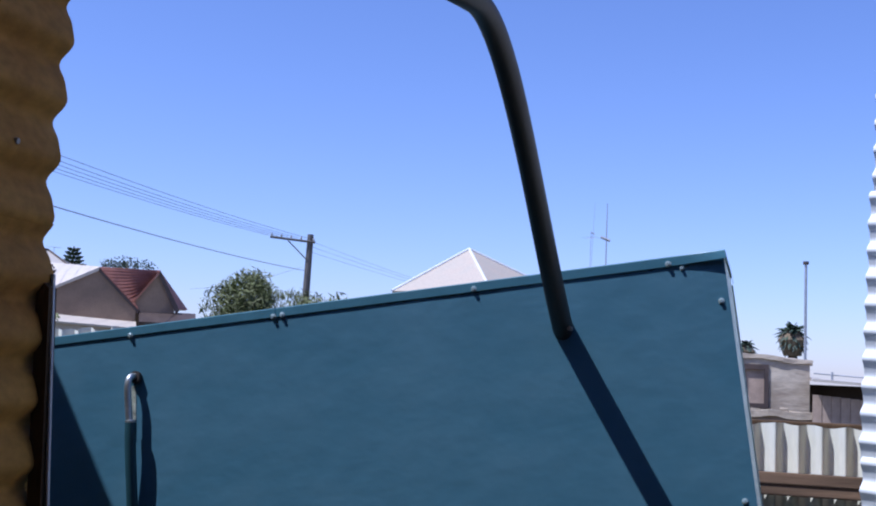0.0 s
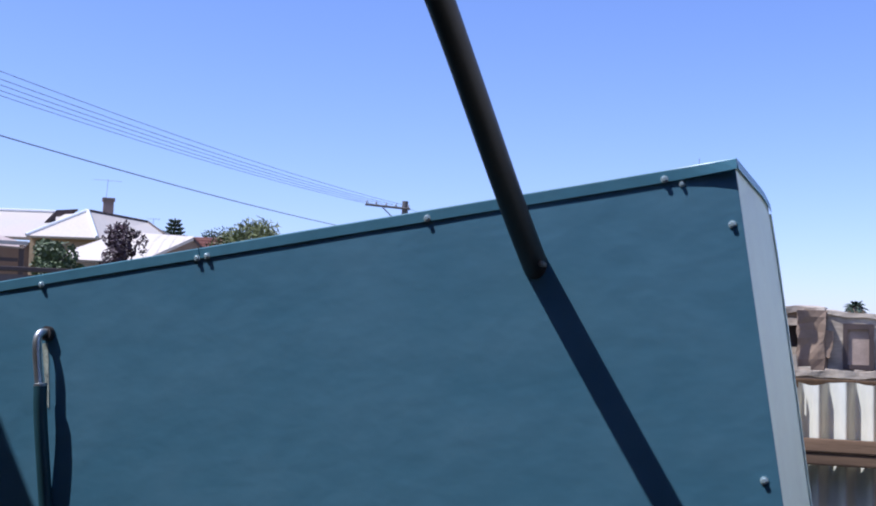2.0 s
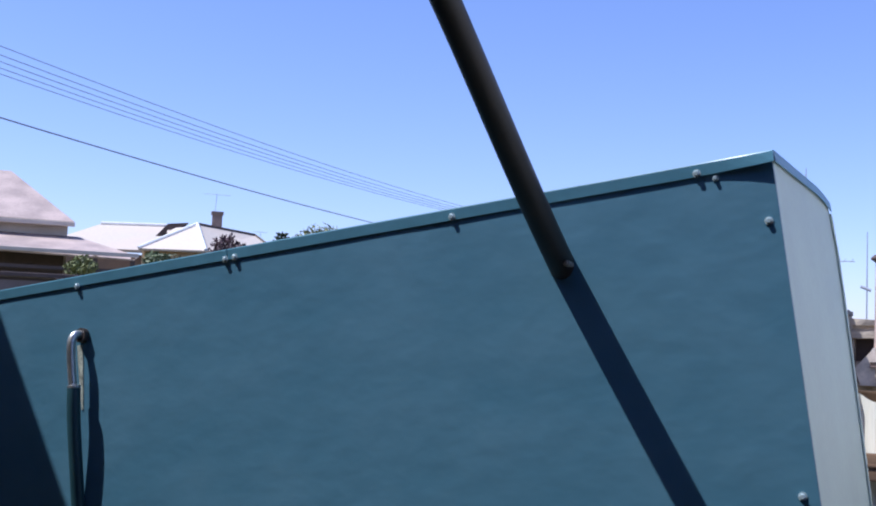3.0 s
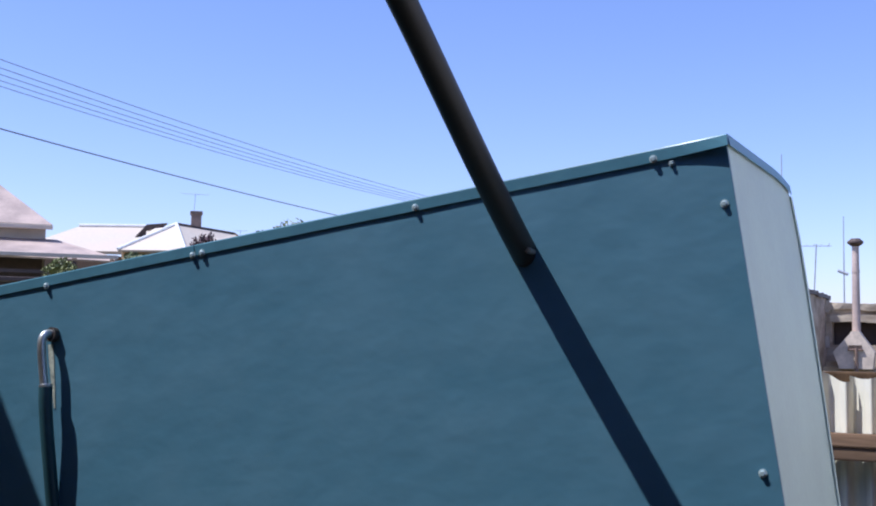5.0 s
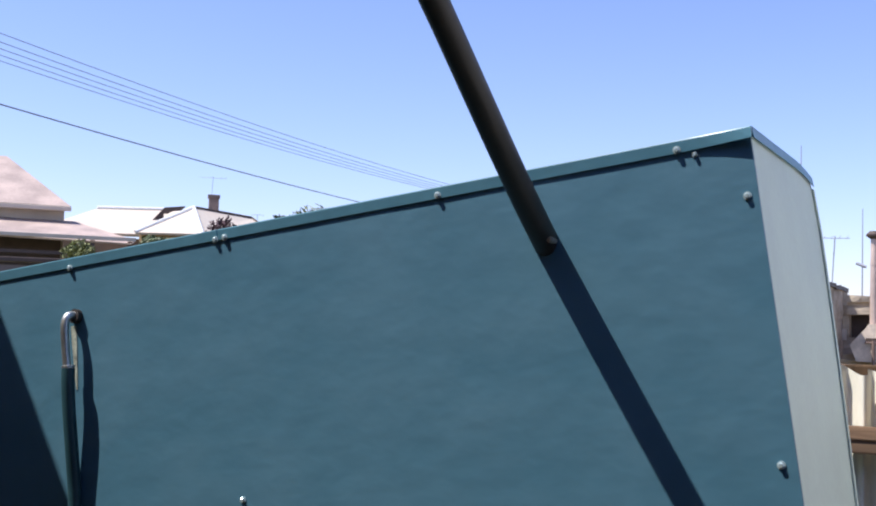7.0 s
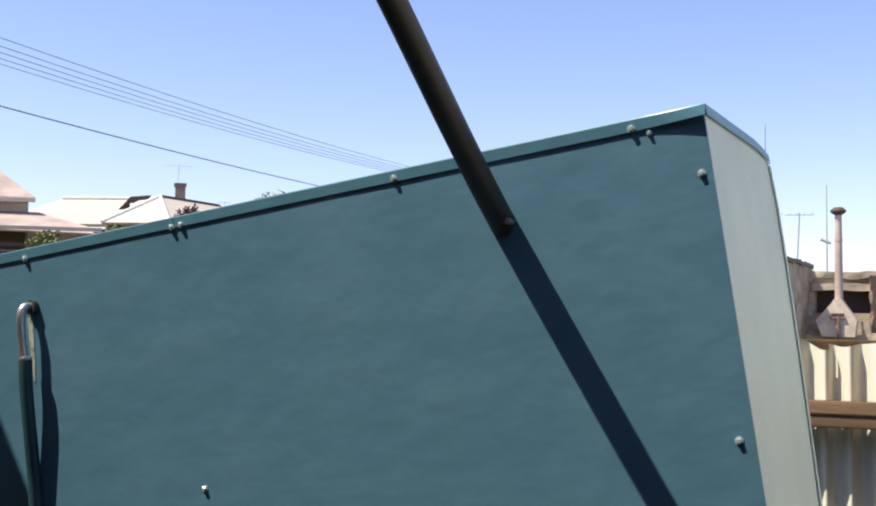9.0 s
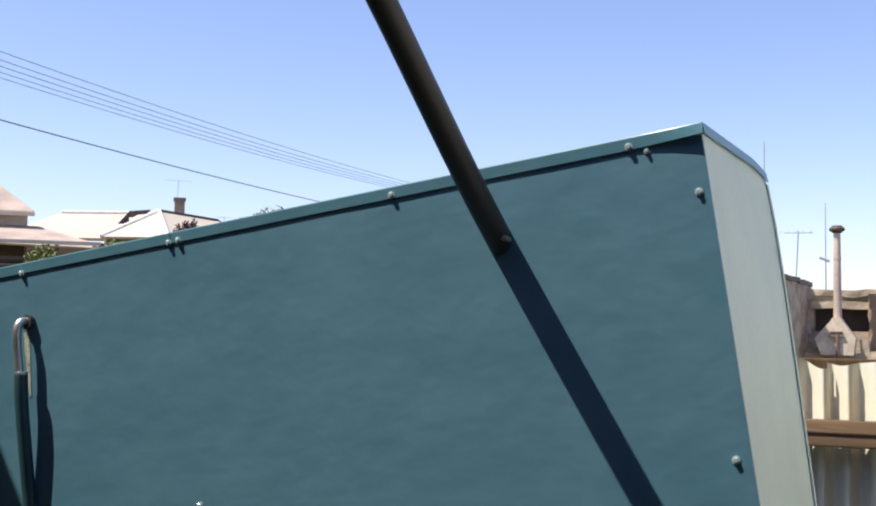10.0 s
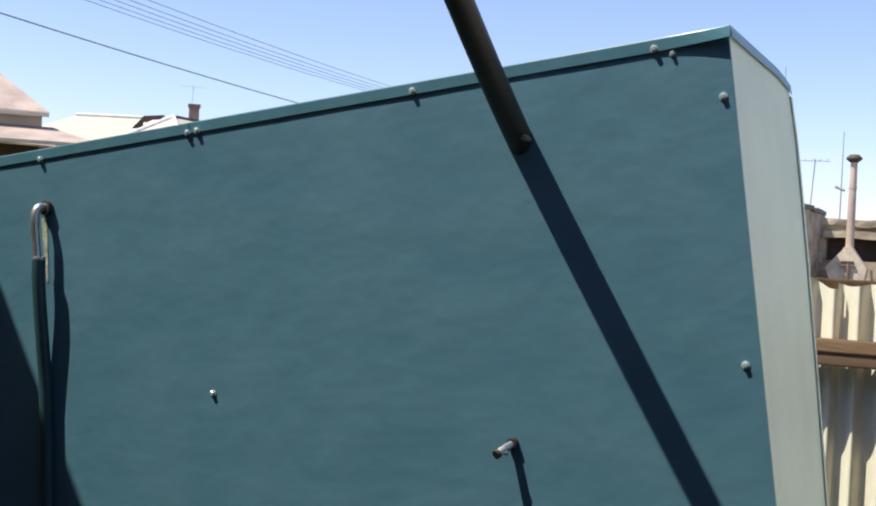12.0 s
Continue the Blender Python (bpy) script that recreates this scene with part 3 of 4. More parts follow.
part("parapet", rough_box(-3.35, -1.69, -2.26, 0.42, 2.325, 2.385, 0.022, 0.10, 3), TRIM_DARK, ob_, "dark stained coping")
# sunlit edge of the end block, put in as paler pieces
part("lit_corner", rough_box(-1.735, -1.665, -0.03, 0.03, 1.62, 1.78, 0.012, 0.04, 8), CREAM_WALL, ob_, "pale block painting the sunlit broken corner")
part("lit_corner", rough_box(-1.735, -1.655, -0.03, 0.03, 2.12, 2.30, 0.015, 0.04, 9), CREAM_WALL, ob_, "pale block painting the sunlit broken corner")
# two darker blocks stand in for the shadow cast on this wall
part("shadow_block", rough_box(-0.85, -0.47, -0.26, -0.005, sz, 2.19, 0.055, 0.10, 12), BROWN_WALL, ob_, "darker brown block standing in for a cast shadow")
part("shadow_block", rough_box(-0.50, -0.38, -0.22, -0.005, 1.52, 1.90, 0.05, 0.07, 13), BROWN_WALL, ob_, "darker brown block standing in for a cast shadow")
win = part("window_frame", wall_with_hole(-0.235, 0.185, 1.36, 2.02, -0.17, 0.12, 1.43, 1.94, -0.03, 0.05), TRIM_DARK, ob_)
part("board", box_mesh(-0.17, 0.12, 0.02, 0.05, 1.43, 1.94), BOARD, win, "faded board in the window")
part("opening_back", box_mesh(-1.63, -0.86, 0.25, 0.30, 1.66, 1.99), TRIM_DARK, ob_)
part("ledge", rough_box(-1.70, 0.80, -0.5, -0.34, 1.245, 1.345, 0.035, 0.09, 5), STONE, ob_)
part("ledge_wall", box_mesh(-1.70, 0.80, -0.46, -0.38, sz, 1.265), BROWN_WALL, ob_)
part("flue_base", slab([(-1.53, -0.5, 1.56), (-1.45, -0.5, 1.33), (-1.02, -0.5, 1.33), (-0.99, -0.5, 1.56), (-1.16, -0.5, 1.80), (-1.19, -0.5, 1.85), (-1.29, -0.5, 1.85), (-1.32, -0.5, 1.80)], -0.3), RENDER, ob_, "pale rendered flue base")
part("flue_slot", box_mesh(-1.325, -1.155, -0.812, -0.797, 1.60, 1.655), TRIM_DARK, ob_, "dark slot in the flue base")
part("lean_to_back", box_mesh(0.79, 2.6, 0.9, 1.0, sz, 1.75), TRIM_DARK, ob_)
for k in range(6):
    a = k * 0.9
    part("loose_stone", rough_box(-1.66 + 0.40 * k, -1.50 + 0.40 * k + 0.05 * math.sin(a), -0.47, -0.36, 1.335, 1.39 + 0.03 * math.cos(a), 0.02, 0.06, 10 + k), STONE, ob_)
part("loose_stone", rough_box(-0.96, -0.84, -0.48, -0.36, 1.33, 1.55, 0.02, 0.06, 21), STONE, ob_)
fx, fy = -1.235, -0.65
part("flue_pipe", tube([(fx, fy, 1.8), (fx, fy, 2.45), (fx, fy, 3.06)], [0.058, 0.053, 0.047], 14), FLUE, ob_, smooth=True)
part("flue_joint", tube([(fx, fy, 2.66), (fx, fy, 2.70)], 0.055, 14), FLUE, ob_)
part("flue_cowl", tube([(fx, fy, 3.03), (fx, fy, 3.075), (fx, fy, 3.095), (fx, fy, 3.14)], [0.05, 0.110, 0.110, 0.06], 14), TRIM_DARK, ob_)
part("flue_collar", box_mesh(-1.335, -1.135, -0.835, -0.803, 1.580, 1.605, bevel=0.006), BROWN_IRON, ob_)
part("drain_pipe", tube([(-1.225, -0.83, 1.62), (-1.215, -0.83, 1.1)], 0.022, 8), BROWN_IRON, ob_)
part("lean_to_roof", slab([(0.785, -0.9, 1.83), (2.6, -0.9, 1.74), (2.6, 1.2, 1.78), (0.785, 1.2, 1.87)], 0.04), WHITE_ROOF, ob_)
part("roof_rail", tube([(0.80, -0.86, 1.905), (1.6, -0.86, 1.865), (2.6, -0.86, 1.815)], 0.010, 6), ALU, ob_, "thin grey rail along the lean-to roof")
for x in (1.05, 1.50, 1.86, 2.3):
    part("rail_post", tube([(x, -0.86, 1.80), (x, -0.86, 1.945 - 0.05 * (x - 0.8))], 0.016, 6), ALU, ob_)
for i in range(14):
    o2 = part("lean_to_board", box_mesh(0, 0.125, -0.02, 0.02, sz, 1.60 - 0.010 * i), BOARD, ob_)
    o2.matrix_local = pose(0.80 + 0.13 * i, -0.55 + 0.01 * (i % 3), 0)


def aerial(p, h, rods, width, axis_az, label, bow=0.0):
    ob = thing("tv_aerial", pose(p[0], p[1], p[2], 0, 0, axis_az), label, "aerial")
    part("mast", tube([(0, 0, 0), (0.05 * min(h, 1.0), 0, h)], 0.009, 8), ALU, ob)
    if rods:
        part("boom", tube([(-width / 2 + 0.04, 0, h * 0.96), (width / 2 + 0.04, 0, h * 0.96)], 0.0055, 6), ALU, ob)
        for i in range(rods):
            x = -width / 2 + width * i / max(1, rods - 1)
            l = 0.16 + 0.16 * i / rods
            part("rod", tube([(x, -l, h * 0.96 + 0.012), (x, l, h * 0.96 + 0.012)], 0.004, 6), ALU, ob)
    return ob


aerial((-1.90, SY + 0.2, 2.39), 0.76, 5, 0.42, 10, "small grey television aerial on the outbuilding roof")


def thin_mast(p, h, knot, label, lean=0.0, r=0.011):
    """A bare mast with one short cross piece at the height knot."""
    ob = thing("radio_mast", pose(p[0], p[1], p[2], 0, lean, 0), label, "mast")
    part("mast", tube([(0, 0, 0), (0, 0, knot), (0, 0, h)], [r, r * 0.9, r * 0.55], 8), ALU, ob)
    part("cross_piece", tube([(-0.09, 0, knot + 0.03), (0.06, 0, knot - 0.03)], 0.022, 8), ALU, ob)
    return ob


thin_mast((-1.58, SY + 1.2, 2.0), 1.66, 0.78, "thin grey radio mast above the outbuilding")
thin_mast((-2.37, SY + 0.3, 2.39), 2.15, 1.57, "tall thin grey radio mast behind the teal shed")


# ---- houses up the slope ----
def far_slab(dist, pts, thick=0.06):
    """A plate whose corners are given as they would stand at that distance from the eye, moved back along the line of sight to their depth."""
    out = []
    for u, v, z in pts:
        k = (dist + v) / dist
        out.append((u * k, v, 1.65 + (z - 1.65) * k))
    return slab(out, thick)


def house(az, dist, label):
    return thing("house", facing(az, dist), label, "house")


def ground_at(az, dist):
    p = at_bearing(az, dist)
    return rise(p.x, p.y) - 0.1


# A: house with a verandah
h = house(44.9, 33, "cream house with faded pink iron hip roof and verandah")
g = ground_at(44.9, 33)
part("roof", far_slab(33, [(-9, 0.0, 4.69), (0.28, 0.0, 4.65), (-1.45, 3.0, 5.93), (-9, 3.0, 5.93)], 0.10), PINK_ROOF, h)
part("roof", far_slab(33, [(0.28, 0.0, 4.65), (0.28, 6.0, 4.65), (-1.45, 3.0, 5.93)], 0.10), PINK_ROOF, h)
# dark plate puts in the shade under the verandah roof
part("verandah_shade_screen", box_mesh(-9, 0.06, -0.32, -0.22, g, 3.92), TRIM_DARK, h, "dark brown verandah screen with the verandah's shade in its colour")
part("gutter", box_mesh(-9, 0.30, -0.10, 0.02, 4.51, 4.63, bevel=0.02), CREAM_WALL, h)
part("wall", box_mesh(-8.7, 0.12, 0.35, 5.6, g, 4.55), CREAM_WALL, h)
part("verandah_roof", far_slab(33, [(-9, -2.4, 3.92), (1.95, -2.4, 3.70), (2.05, -2.2, 3.80), (0.40, 0.34, 4.24), (-9, 0.34, 4.30)], 0.05), PINK_ROOF, h)
part("fascia", box_mesh(-9, 1.92, -2.47, -2.41, 3.60, 3.70, bevel=0.01), CREAM_WALL, h)
part("verandah_roof", far_slab(33, [(1.95, -2.4, 3.70), (1.95, 3.4, 3.70), (0.14, 3.4, 4.22), (0.40, 0.34, 4.24)], 0.05), PINK_ROOF, h)
for x in (-7.2, -4.6, -2.0, 0.84, 1.78):
    part("verandah_post", box_mesh(x - 0.06, x + 0.06, -2.36, -2.24, g - 0.2, 3.60, bevel=0.01), TRIM_DARK, h)
part("balustrade", box_mesh(-9, 1.7, -2.35, -2.28, 3.18, 3.27), TRIM_DARK, h)
for x0 in (-3.4, -1.2):
    w = part("window", box_mesh(x0, x0 + 0.9, 0.30, 0.36, 2.2, 3.7), TRIM_DARK, h)
    part("pane", box_mesh(x0 + 0.08, x0 + 0.82, 0.285, 0.30, 2.28, 3.62), GLASS, w)

# B: hip-roofed house with a chimney
h = house(39.2, 42, "tan house with a pale iron hip roof and brick chimney")
g = ground_at(39.2, 42)
part("roof", far_slab(42, [(-5.2, 1.4, 4.55), (-1.0, 1.4, 4.62), (-0.65, 4.2, 5.52), (-2.95, 4.2, 5.46)], 0.08), WHITE_ROOF, h)
part("roof", far_slab(42, [(-5.2, 1.4, 4.55), (-2.95, 4.2, 5.46), (-5.2, 7.0, 4.55)], 0.08), WHITE_ROOF, h)
part("roof", far_slab(42, [(-2.95, 4.2, 5.46), (2.2, 4.2, 5.50), (4.2, 7.0, 4.6), (-5.2, 7.0, 4.55)], 0.08), WHITE_ROOF, h)
part("front_roof", far_slab(42, [(-1.60, -0.6, 4.67), (0.77, -1.5, 4.72), (0.42, 0.5, 5.66), (-0.6, 1.4, 5.2)], 0.08), WHITE_ROOF, h)
part("front_roof", far_slab(42, [(0.77, -1.5, 4.72), (3.3, 0.9, 4.84), (2.5, 2.2, 5.38), (0.42, 0.5, 5.66)], 0.08), WHITE_ROOF, h)
part("front_roof", far_slab(42, [(0.42, 0.5, 5.66), (2.5, 2.2, 5.38), (2.2, 4.2, 5.50), (-0.65, 4.2, 5.52), (-0.6, 1.4, 5.2)], 0.08), WHITE_ROOF, h)
part("ridge_cap", tube([(-1.577, -0.6, 4.647), (0.425, 0.5, 5.728)], 0.065, 8), WHITE_IRON, h)
part("ridge_cap", tube([(0.743, -1.5, 4.63), (0.425, 0.5, 5.728)], 0.065, 8), WHITE_IRON, h)
part("ridge_cap", tube([(-3.245, 4.2, 5.885), (-0.715, 4.2, 5.951)], 0.065, 8), WHITE_IRON, h)
part("ridge_cap", tube([(0.425, 0.5, 5.728), (2.631, 2.2, 5.596), (3.371, 0.9, 4.929)], 0.05, 8), TRIM_DARK, h)
part("gablet", far_slab(42, [(-1.05, 3.0, 5.12), (-0.62, 3.0, 5.62), (0.10, 3.0, 5.70), (-0.20, 3.0, 5.40)], 0.5), TRIM_DARK, h, "dark louvred roof gablet")
part("wall", slab([(-1.45, -0.3, 4.58), (0.74, -1.2, 4.58), (3.0, 0.9, 4.58), (2.2, 2.4, 4.58), (-1.4, 2.4, 4.58)], 4.58 - g), OCHRE_WALL, h)
part("wall", box_mesh(-5.0, 2.5, 1.8, 6.7, g, 4.55), BROWN_WALL, h)
ch = part("chimney", box_mesh(0.98, 1.36, 1.9, 2.3, 4.9, 6.30, bevel=0.01), BRICK, h)
part("chimney_cap", box_mesh(0.94, 1.40, 1.86, 2.34, 6.26, 6.38, bevel=0.01), BRICK, ch)
p = facing(39.2, 42) @ Vector((1.08, 2.15, 6.36))
aerial(p, 0.72, 7, 1.0, 44, "television aerial on a brick chimney")
p = facing(39.2, 42) @ Vector((2.9, 3.4, 5.2))
aerial(p, 0.65, 4, 0.5, 44, "small aerial on a pale roof")

# C: gabled house with red tiles
C_DIST = 34.0
C_SIZE = C_DIST / 48.0


def c_slab(pts, thick):
    return far_slab(C_DIST, [(u * C_SIZE, v * C_SIZE, 1.65 + (z - 1.65) * C_SIZE) for u, v, z in pts], thick)


h = house(33.08, C_DIST, "tan gabled house, half pale iron and half red tiled roof")
g = 1.65 + (ground_at(33.08, C_DIST) - 1.65) / C_SIZE
part("gable_wall", c_slab([(-0.42, 0.0, 5.30), (-2.35, 0.0, 4.28), (-2.35, 0.0, g), (1.15, 0.0, g), (1.15, 0.0, 3.7)], -0.25), BROWN_WALL, h)
part("iron_roof", c_slab([(-0.36, -0.3, 5.42), (-2.60, -0.3, 4.24), (-6.2, 4.5, 4.26), (-3.2, 4.5, 5.47)], 0.08), WHITE_ROOF, h)
part("barge_board", c_slab([(-0.42, -0.34, 5.36), (1.25, -0.34, 3.72), (1.25, -0.34, 3.58), (-0.42, -0.34, 5.22)], -0.05), TRIM_DARK, h)
part("barge_board", c_slab([(-0.42, -0.34, 5.38), (-2.62, -0.34, 4.24), (-2.62, -0.34, 4.12), (-0.42, -0.34, 5.24)], -0.05), CREAM_WALL, h)
part("tile_roof", c_slab([(-0.42, -0.3, 5.38), (1.28, -0.3, 3.70), (1.12, 0.6, 4.10), (2.03, 2.2, 5.42), (-0.3, 2.6, 5.40)], 0.08), RED_TILE, h)
part("side_gable_wall", c_slab([(2.03, 0.2, 5.30), (1.10, 0.2, 4.10), (1.10, 0.2, g), (2.70, 0.2, g), (2.70, 0.2, 3.95)], -0.2), BROWN_WALL, h)
part("tile_roof", c_slab([(2.03, -0.1, 5.42), (2.85, -0.1, 3.85), (3.3, 3.0, 3.85), (2.03, 3.0, 5.42)], 0.08), RED_TILE, h)
part("barge_board", c_slab([(2.03, -0.14, 5.44), (2.92, -0.14, 3.80), (2.80, -0.14, 3.62), (2.00, -0.14, 5.18)], -0.05), TRIM_DARK, h)
part("barge_board", c_slab([(2.03, -0.14, 5.44), (1.08, -0.14, 4.14), (1.08, -0.14, 4.04), (2.03, -0.14, 5.32)], -0.05), RED_TILE, h)
part("round_vent", tube([(1.98 * C_SIZE, 0.15, 3.82), (1.98 * C_SIZE, 0.08, 3.82)], 0.115, 18), TRIM_DARK, h)
part("porch_roof", c_slab([(1.3, -1.6, 3.25), (3.6, -1.6, 3.25), (3.6, 0.1, 3.70), (1.3, 0.1, 3.70)], 0.08), TRIM_DARK, h)
part("lean_to_roof", c_slab([(-4.5, -1.8, 3.20), (1.2, -1.8, 2.98), (1.2, -0.1, 3.28), (-4.5, -0.1, 3.55)], 0.06), WHITE_ROOF, h)
part("lean_to_wall", box_mesh(-3.1, 0.78, -1.13, -0.02, ground_at(33.08, C_DIST), 2.60), CREAM_WALL, h)
for i in range(12):
    k = i / 12
    part("tile_course", c_slab([(-0.40 + 1.66 * k, -0.31, 5.385 - 1.64 * k), (-0.28 + 1.66 * k, -0.31, 5.265 - 1.64 * k),
                                      (1.98 - 0.80 * k, 2.1 - 1.5 * k, 5.335 - 1.24 * k), (2.02 - 0.80 * k, 2.16 - 1.5 * k, 5.425 - 1.24 * k)], 0.012), RED_TILE, h)

# D: pyramid roof
h = house(15.45, 40, "house with a pale cream pyramid roof")
g = ground_at(15.45, 40)
ap = (0.32, 2.6, 6.12)
c = [(-2.4, 0.6, 4.50), (1.1, -0.9, 4.72), (3.4, 3.2, 4.8), (-0.2, 5.2, 4.6)]
for a, b in zip(c, c[1:] + c[:1]):
    part("roof", far_slab(40, [a, b, ap], 0.06), CREAM_ROOF, h)
for q in c[:3]:
    k0, k1 = (40 + q[1]) / 40, (40 + ap[1]) / 40
    part("hip_cap", tube([(q[0] * k0, q[1], 1.67 + (q[2] - 1.65) * k0), (ap[0] * k1, ap[1], 1.67 + (ap[2] - 1.65) * k1)], 0.05, 8), WHITE_IRON, h)
part("wall", slab([(-2.1, 0.7, 4.5), (1.0, -0.6, 4.5), (3.0, 3.0, 4.5), (-0.2, 4.8, 4.5)], 4.5 - g), CREAM_WALL, h)
h = house(8.9, 42, "far house with a red brick chimney top")
g = ground_at(8.9, 42)
part("roof", slab([(-0.75, 0, 4.9), (0.35, 0, 4.9), (0.30, 1.5, 5.45), (-0.70, 1.5, 5.45)], 0.08), RED_TILE, h)
part("wall", box_mesh(-0.7, 0.3, 0.2, 2.5, g, 4.9), BROWN_WALL, h)
part("chimney", box_mesh(-0.45, 0.0, 1.5, 1.9, 5.3, 5.62), BRICK, h)
thin_mast((-6.28, 40, 1.4), 6.9, 5.75, "tall thin mast above a far roof", 2.0, 0.007)
aerial((-6.20, 40, 1.4), 5.8, 3, 0.45, -25, "tall television aerial above a far roof")

# grey fence across the yard behind
gf = thing("fence", pose(-9.43, 8.08, 0, 0, 0, 41.3), "grey-brown sheet fence with dark timber posts and capping", "fence")
for i in range(-4, 1):
    z0 = rise(-9, 8.5) - 0.1
    part("fence_panel", box_mesh(1.2 * i, 1.2 * i + 1.19, 0, 0.03, z0, 2.20), GREY_FENCE, gf)
    part("post", box_mesh(1.2 * i - 0.06, 1.2 * i + 0.06, -0.10, -0.005, z0, 2.24, bevel=0.008), TRIM_DARK, gf)
part("fence_panel", box_mesh(1.2, 1.75, 0, 0.03, z0, 2.20), GREY_FENCE, gf)
part("post", box_mesh(1.14, 1.26, -0.10, -0.005, z0, 2.24, bevel=0.008), TRIM_DARK, gf)
part("post", box_mesh(1.70, 1.82, -0.10, -0.005, z0, 2.24, bevel=0.008), TRIM_DARK, gf)
part("brace", tube([(0.10, -0.03, 2.16), (0.95, -0.03, 1.78)], 0.022, 6), TRIM_DARK, gf)
part("capping", box_mesh(-4.9, 1.84, -0.06, 0.08, 2.235, 2.29, bevel=0.01), TRIM_DARK, gf)
part("rail", box_mesh(-4.9, 1.84, -0.06, -0.005, 1.75, 1.83, bevel=0.01), TRIM_DARK, gf)


# ---- trees ----
def tree(name, az, dist, top, width, base_crown, mat, label, n=1400, leaf=0.14, seed=1, lobes=7, category="tree", low=None, thin=0.42):
    rnd = random.Random(seed)
    p = at_bearing(az, dist)
    g = rise(p.x, p.y) - 0.05 if low is None else low
    ob = thing(name, pose(p.x, p.y, g), label, category)
    bm = bmesh.new()
    th = base_crown - g + (top - base_crown) * 0.4
    k0 = min(1.0, width / 2)
    add_tube(bm, [(0, 0, 0), (0.04 * k0, 0.02 * k0, th * 0.5), (0.02 * k0, -0.03 * k0, th), (0.0, 0.0, th + 0.3 * (top - base_crown))], [0.12 * k0, 0.10 * k0, 0.07 * k0, 0.02 * k0], 8)
    centres = []
    for i in range(lobes):
        a = rnd.uniform(0, 6.28)
        r = width * 0.5 * rnd.uniform(0.25, 0.72)
        z = rnd.uniform(base_crown - g, top - g - 0.25 * (top - base_crown))
        cpt = Vector((math.cos(a) * r, math.sin(a) * r * 0.8, z))
        centres.append((cpt, rnd.uniform(0.20, 0.34) * width * 0.8, rnd.uniform(0.2, 0.34) * (top - base_crown)))
        add_tube(bm, [(0, 0, th * rnd.uniform(0.5, 0.95)), cpt * 0.6 + Vector((0, 0, th * 0.3)), cpt], [0.05 * k0, 0.03 * k0, 0.012 * k0], 6)
    centres.append((Vector((0, 0, top - g - 0.35 * (top - base_crown))), width * 0.26, 0.35 * (top - base_crown)))
    part("trunk", bm, BARK, ob)
    verts, faces = [], []
    for i in range(n):
        cpt, r, rz = rnd.choice(centres)
        d = Vector((rnd.gauss(0, 1), rnd.gauss(0, 1), rnd.gauss(0, 1))).normalized() * rnd.uniform(0.55, 1.08) ** 0.6
        q = cpt + Vector((d.x * r, d.y * r, d.z * rz))
        u = Vector((rnd.gauss(0, 1), rnd.gauss(0, 1), rnd.gauss(0, 1))).normalized()
        v = u.orthogonal().normalized()
        s = leaf * rnd.uniform(0.6, 1.3)
        k = len(verts)
        verts += [q - u * s, q + v * s * thin, q + u * s, q - v * s * thin]
        faces.append((k, k + 1, k + 2, k + 3))
    me = bpy.data.meshes.new("crown")
    me.from_pydata(verts, [], faces)
    me.materials.append(mat)
    cr = new("crown", me)
    cr.parent = ob
    return ob


tree("shrub", 31.6, 4.0, 2.055, 0.35, 1.72, LEAF, "spiky green shrub growing just behind the teal shed", 9500, 0.015, 3, 16, "shrub", thin=0.15)
tree("shrub", 29.4, 4.05, 1.99, 0.36, 1.76, LEAF, "low olive green shrub behind the teal shed", 4200, 0.014, 4, 12, "shrub", thin=0.16)
tree("shrub", 27.1, 4.05, 1.985, 0.12, 1.70, LEAF, "thin upright shoots of a shrub behind the teal shed", 420, 0.020, 5, 6, "shrub", thin=0.20)
tree("tree", 37.0, 27, 4.06, 1.12, 2.70, LEAF_PURPLE, "small purple-leaved plum tree behind a grey fence", 1700, 0.058, 6, 10)
tree("shrub", 39.9, 25, 3.36, 1.45, 2.6, LEAF_MID, "mid green rounded shrub behind a grey fence", 4000, 0.052, 7, 9, "shrub")
tree("shrub", 37.6, 24, 2.85, 1.7, 2.3, LEAF, "yellow-green low shrub behind a grey fence", 2600, 0.055, 8, 7, "shrub")
tree("shrub", 43.9, 29, 3.5, 0.9, 2.9, LEAF, "yellow-green shrub beside the verandah", 1400, 0.055, 9, 5, "shrub")
tree("tree", 31.9, 62, 7.1, 3.6, 6.2, LEAF_DARK, "distant thin-crowned dark green tree", 520, 0.085, 10, 9)


